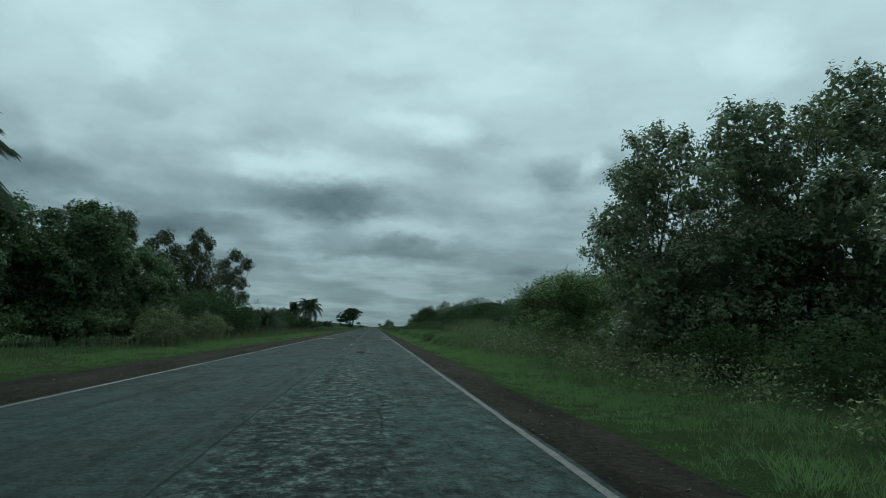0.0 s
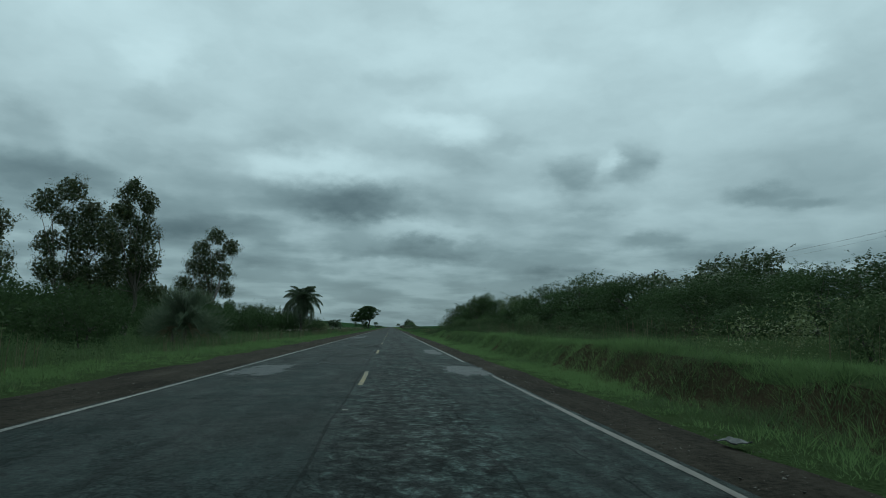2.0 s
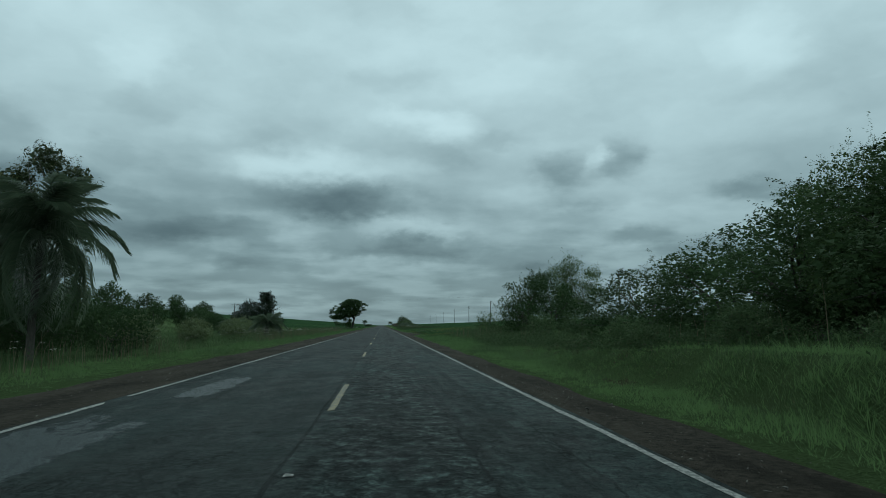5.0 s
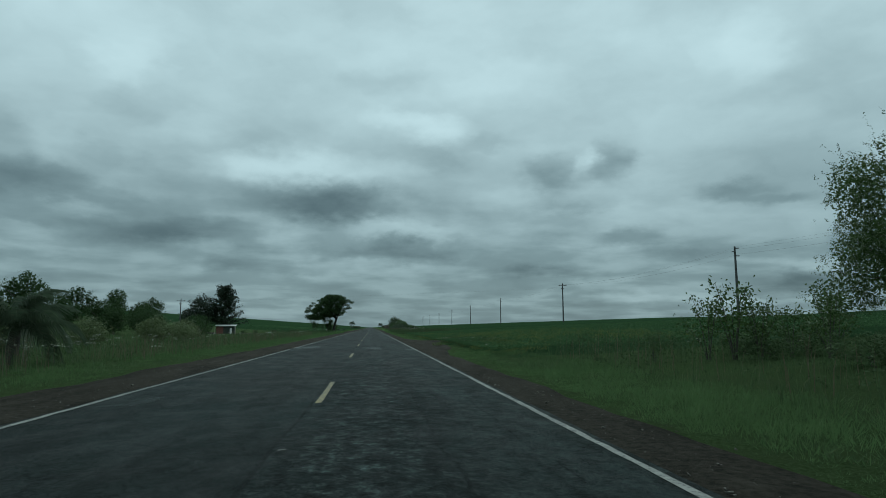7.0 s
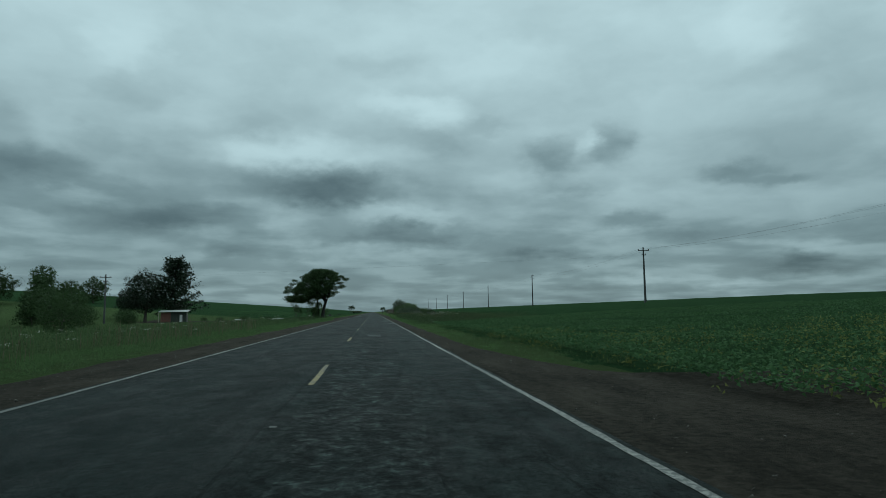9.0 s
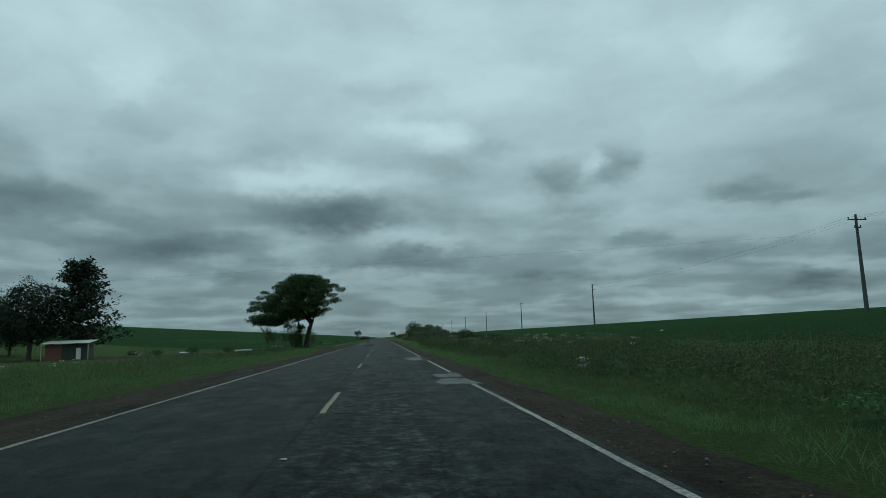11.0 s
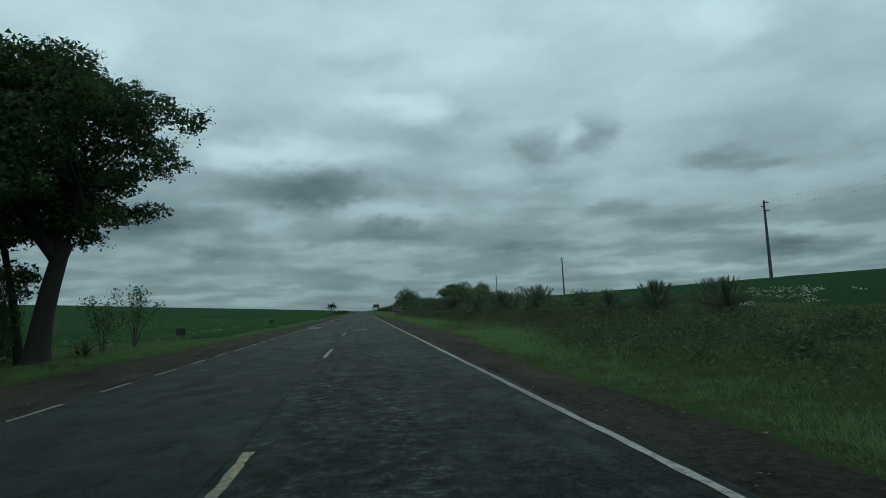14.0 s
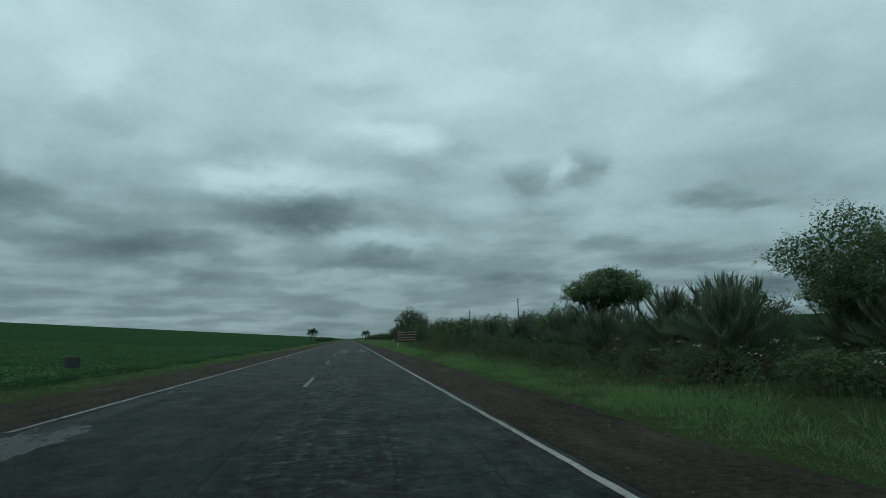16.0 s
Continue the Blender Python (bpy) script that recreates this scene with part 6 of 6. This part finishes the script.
def utility_pole(h, label, wide=False):
    root = thing("utility_pole", label, "utility pole", "power line poles")
    bm = bmesh.new()
    bmesh.ops.create_cube(bm, size=1.0, matrix=Matrix.Translation((0, 0, h / 2 - 0.3)) @ Matrix.Diagonal((1, 1, h + 0.6, 1)))
    for v in bm.verts:
        s = 0.30 if v.co.z < 0 else 0.17
        v.co.x *= s * 1.15
        v.co.y *= s
    bmesh.ops.bevel(bm, geom=bm.edges[:], offset=0.025, segments=1, affect="EDGES")
    part("shaft", bm_mesh("shaft", bm, CONCRETE), root, "tapered grey concrete shaft")
    # short brackets down the shaft, or one wide crossarm where a line branches off
    arms = [(h - 0.55, 2.0, 0.0), (h - 1.35, 0.7, 0.0)] if wide else [(h - 0.25, 0.5, 0.28), (h - 0.75, 0.5, -0.28), (h - 1.3, 0.5, 0.28)]
    for z, ln, off in arms:
        arm = part("crossarm", bm_mesh("crossarm", box_bm(ln, 0.10, 0.12, (off, -0.14, z), 0.01), DARK_METAL), root)
        for x in ((-0.9, 0.0, 0.9) if ln > 1 else (-0.3, 0.3) if off == 0 else (off * 1.7,)):
            ins = bm_mesh("insulator", lathe_bm([(0.03, 0), (0.07, 0.05), (0.04, 0.09), (0.07, 0.14), (0.035, 0.2)]), PORCELAIN, True)
            part("insulator", ins, arm, "", pose(x, -0.14, z + 0.05))
    return root


POLES_Y = (71, 154.5, 238.3, 312.3, 398, 481.6, 566, 650, 735, 820)
POLES_X = (45.4, 48.2, 49.6, 48.4, 50.2, 51.6, 52.6, 53.2, 53.8, 54.4)
poles = plant(utility_pole(9.7, "concrete power pole with short side brackets at the field crest"), [(x, y, 0, 1.0) for x, y in zip(POLES_X, POLES_Y) if y not in (71, 312.3)])
plant(utility_pole(9.7, "concrete power pole with a wide crossarm at the field crest", True), [(48.4, 312.3, 0, 1.0), (45.4, 71, 0, 1.0)])
plant(utility_pole(9.2, "concrete power pole in the pasture near the hut", True), [(-48.5, 329.9, 10, 1.0)])[0]


def cable(a, b, sag, r=0.016):
    a, b = Vector(a), Vector(b)
    t = np.linspace(0, 1, 25)
    p = np.array([list(a.lerp(b, s)) for s in t])
    p[:, 2] -= sag * 4 * t * (1 - t)
    tagged(new("power_cable", mesh_of("power_cable", *tube(p, np.full(25, r), 5), WIRE, True)), "thin dark overhead power cable between poles", "cable", "power cables")


def pole_top(k, wire):
    """Where a wire (0, 1, 2) is held at pole k."""
    x, y = POLES_X[k], POLES_Y[k]
    z = float(land(x, y)) - 0.03 + 9.7
    dx, dz = ((-0.9, -0.31), (0.0, -0.31), (0.9, -0.31))[wire] if y in (71, 312.3) else ((-0.476, -0.51), (0.476, -0.01), (0.476, -1.06))[wire]
    return (x + dx, y - 0.14, z + dz)


for k in range(len(POLES_Y) - 1):
    for wire in range(3):
        cable(pole_top(k, wire), pole_top(k + 1, wire), 1.1, 0.006)
# a service line tapped off the field line crosses the road
cable((48.9, 322.1, 11.27), (-48.4, 329.75, 7.9), 0.05, 0.005)

# ---------------------------------------------------------------- small things


def marker(label):
    root = thing("marker_sign", label, "sign", "roadside marker signs")
    part("post", bm_mesh("post", box_bm(0.07, 0.07, 1.0, (0, 0, 0.35), 0.01), DARK_METAL), root)
    part("panel", bm_mesh("panel", box_bm(0.55, 0.03, 0.42, (0, -0.056, 0.62), 0.008), SIGN_BACK), root, "dark rectangular panel")
    return root


plant(marker("low dark rectangular marker sign on a short post"), [(-9.7, 367.0, 0, 1.0), (-9.5, 403.0, 5, 1.0)])


def sack_row(n, label):
    root = thing("sack_pile", label, "sack pile")
    rng = random.Random(3)
    bm = bmesh.new()
    bmesh.ops.create_uvsphere(bm, u_segments=12, v_segments=8, radius=1.0)
    for v in bm.verts:
        c = v.co
        c.x, c.y, c.z = 0.42 * math.copysign(abs(c.x) ** 0.6, c.x), 0.28 * math.copysign(abs(c.y) ** 0.7, c.y), 0.17 * math.copysign(abs(c.z) ** 0.8, c.z)
    me = bm_mesh("sack", bm, WHITE_CLOTH, True)
    for k in range(n):
        part("sack", me, root, "", pose(-0.8 + 0.62 * (k % 4) + rng.uniform(-0.05, 0.05), rng.uniform(-0.08, 0.08), 0.15 + 0.28 * (k // 4), 0, 0, rng.uniform(-12, 12)))
    return root


plant(sack_row(4, "row of filled white sacks lying in the meadow"), [(-21.8, 361.5, 4, 1.0), (-30.3, 360.5, -5, 1.0)])


def hoarding():
    root = thing("roadside_board", "wide dark brown roadside board with rows of white lettering", "sign")
    rng = random.Random(9)
    for x in (-0.95, 0.95):
        part("post", bm_mesh("post", box_bm(0.11, 0.11, 2.0, (x, 0.08, 0.95), 0.01), PLANK), root)
    panel = part("panel", bm_mesh("panel", box_bm(2.5, 0.05, 1.25, (0, 0, 1.25), 0.01), SIGN_BROWN), root, "dark brown panel")
    for r in range(4):
        x = -1.1 + rng.uniform(0, 0.25)
        while x < 0.95:
            w = rng.uniform(0.16, 0.42)
            part("letter_bar", bm_mesh("letter_bar", box_bm(w, 0.012, 0.08, (x + w / 2, -0.032, 1.68 - 0.28 * r), 0.004), PLANK), panel)
            x += w + rng.uniform(0.06, 0.13)
    return root


plant(hoarding(), [(7.6, 449.0, 0, 1.05)])


def rubble(label):
    root = thing("whitewashed_stones", label, "stones")
    rng = random.Random(21)
    for k in range(11):
        bm = bmesh.new()
        bmesh.ops.create_icosphere(bm, subdivisions=2, radius=0.2)
        for v in bm.verts:
            v.co *= 1 + 0.22 * noise.noise(v.co * 6 + Vector((k, 0, 0)))
            v.co.z *= 0.75
        part("stone", bm_mesh("stone", bm, WHITEWASH), root, "", pose(-0.75 + 0.3 * (k % 6), rng.uniform(-0.1, 0.1), 0.1 + 0.24 * (k // 6), 0, 0, rng.uniform(0, 180)))
    return root


plant(rubble("heap of whitewashed stones among the weeds"), [(7.7, 275.2, 60, 0.7)])


def litter():
    bm = bmesh.new()
    bmesh.ops.create_grid(bm, x_segments=6, y_segments=6, size=0.13)
    for v in bm.verts:
        v.co.z = 0.05 + 0.05 * noise.noise(v.co * 9)
        v.co.x *= 1 + 0.3 * noise.noise(v.co * 5)
    bmesh.ops.solidify(bm, geom=bm.faces[:], thickness=0.01)
    ob = new("crumpled_sheet", bm_mesh("crumpled_sheet", bm, CONCRETE))
    ob.matrix_basis = pose(4.45, 50.7, 0.0, 0, 0, 20)
    tagged(ob, "crumpled pale plastic sheet on the earth shoulder", "litter")


litter()


def umbels(name, spots, label):
    """White flower heads on thin stalks, scattered over the verge weeds."""
    r = np.random.default_rng(77)
    stalks, heads = [], []
    for x0, y0, sx_, sy_, n, h in spots:
        x, y = r.normal(x0, sx_, n), r.normal(y0, sy_, n)
        hh = h * r.uniform(0.7, 1.1, n)
        z = land(x, y)
        stalks.append(blades(r, x, y, hh, np.full(n, 0.014), 0.12, False)[0])
        c = np.repeat(np.stack([x, y, z + hh * 0.97], -1), 12, 0) + r.normal(0, 1, (12 * n, 3)) * (0.07, 0.07, 0.018)
        heads.append(c)
    v = np.concatenate(stalks)
    tagged(new(name + "_stalks", mesh_of(name + "_stalks", v, np.arange(len(v)).reshape(-1, 3), WEED)), "thin green flower stalks in the verge", "weeds", kind="stuff")
    tagged(new(name, mesh_of(name, *leaves(r, np.concatenate(heads), 0.045, 0.035, 0, 0.3), UMBEL)), label, "flowers", kind="stuff")


umbels("white_wildflowers", [(-11.0, 178, 1.5, 6, 85, 0.95), (-10.5, 200, 1.2, 14, 45, 0.8), (-10.2, 236, 1.0, 14, 30, 0.7), (-10.5, 275, 1.0, 14, 25, 0.8), (-11, 330, 1.0, 12, 30, 0.7), (-10.2, 376, 0.8, 10, 30, 0.5), (-9.4, 25, 0.5, 10, 20, 0.8), (-10.2, 115, 1.0, 16, 45, 0.8), (9.3, 282, 0.7, 4, 30, 1.0), (9.2, 300, 1.0, 12, 30, 0.8), (9.6, 318, 0.7, 8, 30, 0.9), (10.2, 340.5, 0.5, 0.9, 30, 1.05), (9.3, 388, 0.8, 14, 30, 0.9), (7.6, 202, 0.7, 4.5, 30, 0.4), (9.4, 30, 0.8, 10, 15, 1.0)],
       "clusters of small white wildflower heads over the weeds")


def broad_weeds(name, boxes, mat, label, leaf=0.085):
    r = np.random.default_rng(88)
    pts = []
    for x0, x1, y0, y1, plants, per, h in boxes:
        x, y = r.uniform(x0, x1, plants), r.uniform(y0, y1, plants)
        k = wave(x * 0.8, y * 0.5, 1.0, 3.3) + r.normal(0, 0.3, plants) > -0.4
        x, y = x[k], y[k]
        hh = h * r.uniform(0.5, 1.2, len(x))
        u = r.random((len(x), per))
        q = np.stack([x[:, None] + r.normal(0, 0.13, u.shape), y[:, None] + r.normal(0, 0.13, u.shape), (land(x, y) + 0.04)[:, None] + u * hh[:, None]], -1)
        pts.append(q.reshape(-1, 3))
    tagged(new(name, mesh_of(name, *leaves(r, np.concatenate(pts), leaf, leaf * 0.6, 0.1, 0.8, True, 0.4), mat)), label, "weeds", kind="stuff")


broad_weeds("withered_weeds", [(6.0, 9.5, 96, 140, 300, 16, 0.4), (6.2, 9.5, 3, 44, 420, 16, 0.5), (7.5, 9.8, 345, 450, 3000, 20, 0.75), (9.0, 12.0, 60, 112, 500, 18, 0.7), (6.6, 13.0, 264, 348, 1500, 16, 0.6)], DRY_WEED, "withered brown weeds at the foot of the hedge", 0.05)
broad_weeds("verge_weeds", [(6.6, 10.5, 98, 152, 1100, 24, 0.55), (7.6, 10.5, 60, 150, 700, 20, 0.75), (7.0, 12.5, 150, 185, 450, 22, 0.8), (6.0, 9.5, 262, 348, 3000, 22, 0.6), (9, 17, 262, 345, 2400, 18, 0.6), (6.9, 10.5, 345, 450, 1700, 22, 0.7),
                            (-12.5, -8.4, 10, 160, 700, 18, 0.6), (-13.5, -8.2, 160, 340, 1100, 18, 0.65), (6.3, 9.4, 195, 211, 420, 20, 0.4)], WEED, "tangled broad-leaved weeds behind the verge grass")
broad_weeds("olive_weeds", [(6.8, 10.5, 3, 46, 1300, 26, 0.65), (8.0, 11.5, 14, 60, 1300, 28, 1.1)], LEAF_LIGHT, "pale olive broad-leaved weeds before the first trees")
broad_weeds("yellowing_soya", [(8.0, 20.0, 190, 226, 1500, 14, 0.44), (6.2, 9.0, 186, 240, 500, 14, 0.35)], YELLOWING, "yellowing soya and weeds along the field edge", 0.08)
broad_weeds("dark_weeds", [(6.7, 10.0, 98, 152, 700, 24, 0.5), (6.8, 14.0, 266, 348, 1900, 24, 0.55), (-13.0, -9.0, 300, 345, 350, 18, 0.45)], LEAF_SHADE, "dark green broad-leaved weeds standing over the grass", 0.075)

# far hedges and trees along the skyline
far_bush = broadleaf("distant_bush", 50, 3.0, 2.6, 1.4, 0.05, 40, 26, 0.34, LEAF_DARK, "small dark bush on the skyline", "bush", spread=0.4)
plant(far_bush, [(-12.5, 660 + 30 * k, 40 * k, 0.7 + 0.07 * (k % 3)) for k in range(8)] + [(12.5, 560 + 34 * k, 70 * k, 0.8 + 0.1 * (k % 2)) for k in range(7)] + [(230 + 9 * k, 520 + 5 * k, 60 * k, 0.9) for k in range(6)] + [(-262, 640 + 60 * k, 30 * k, 0.6) for k in range(3)])
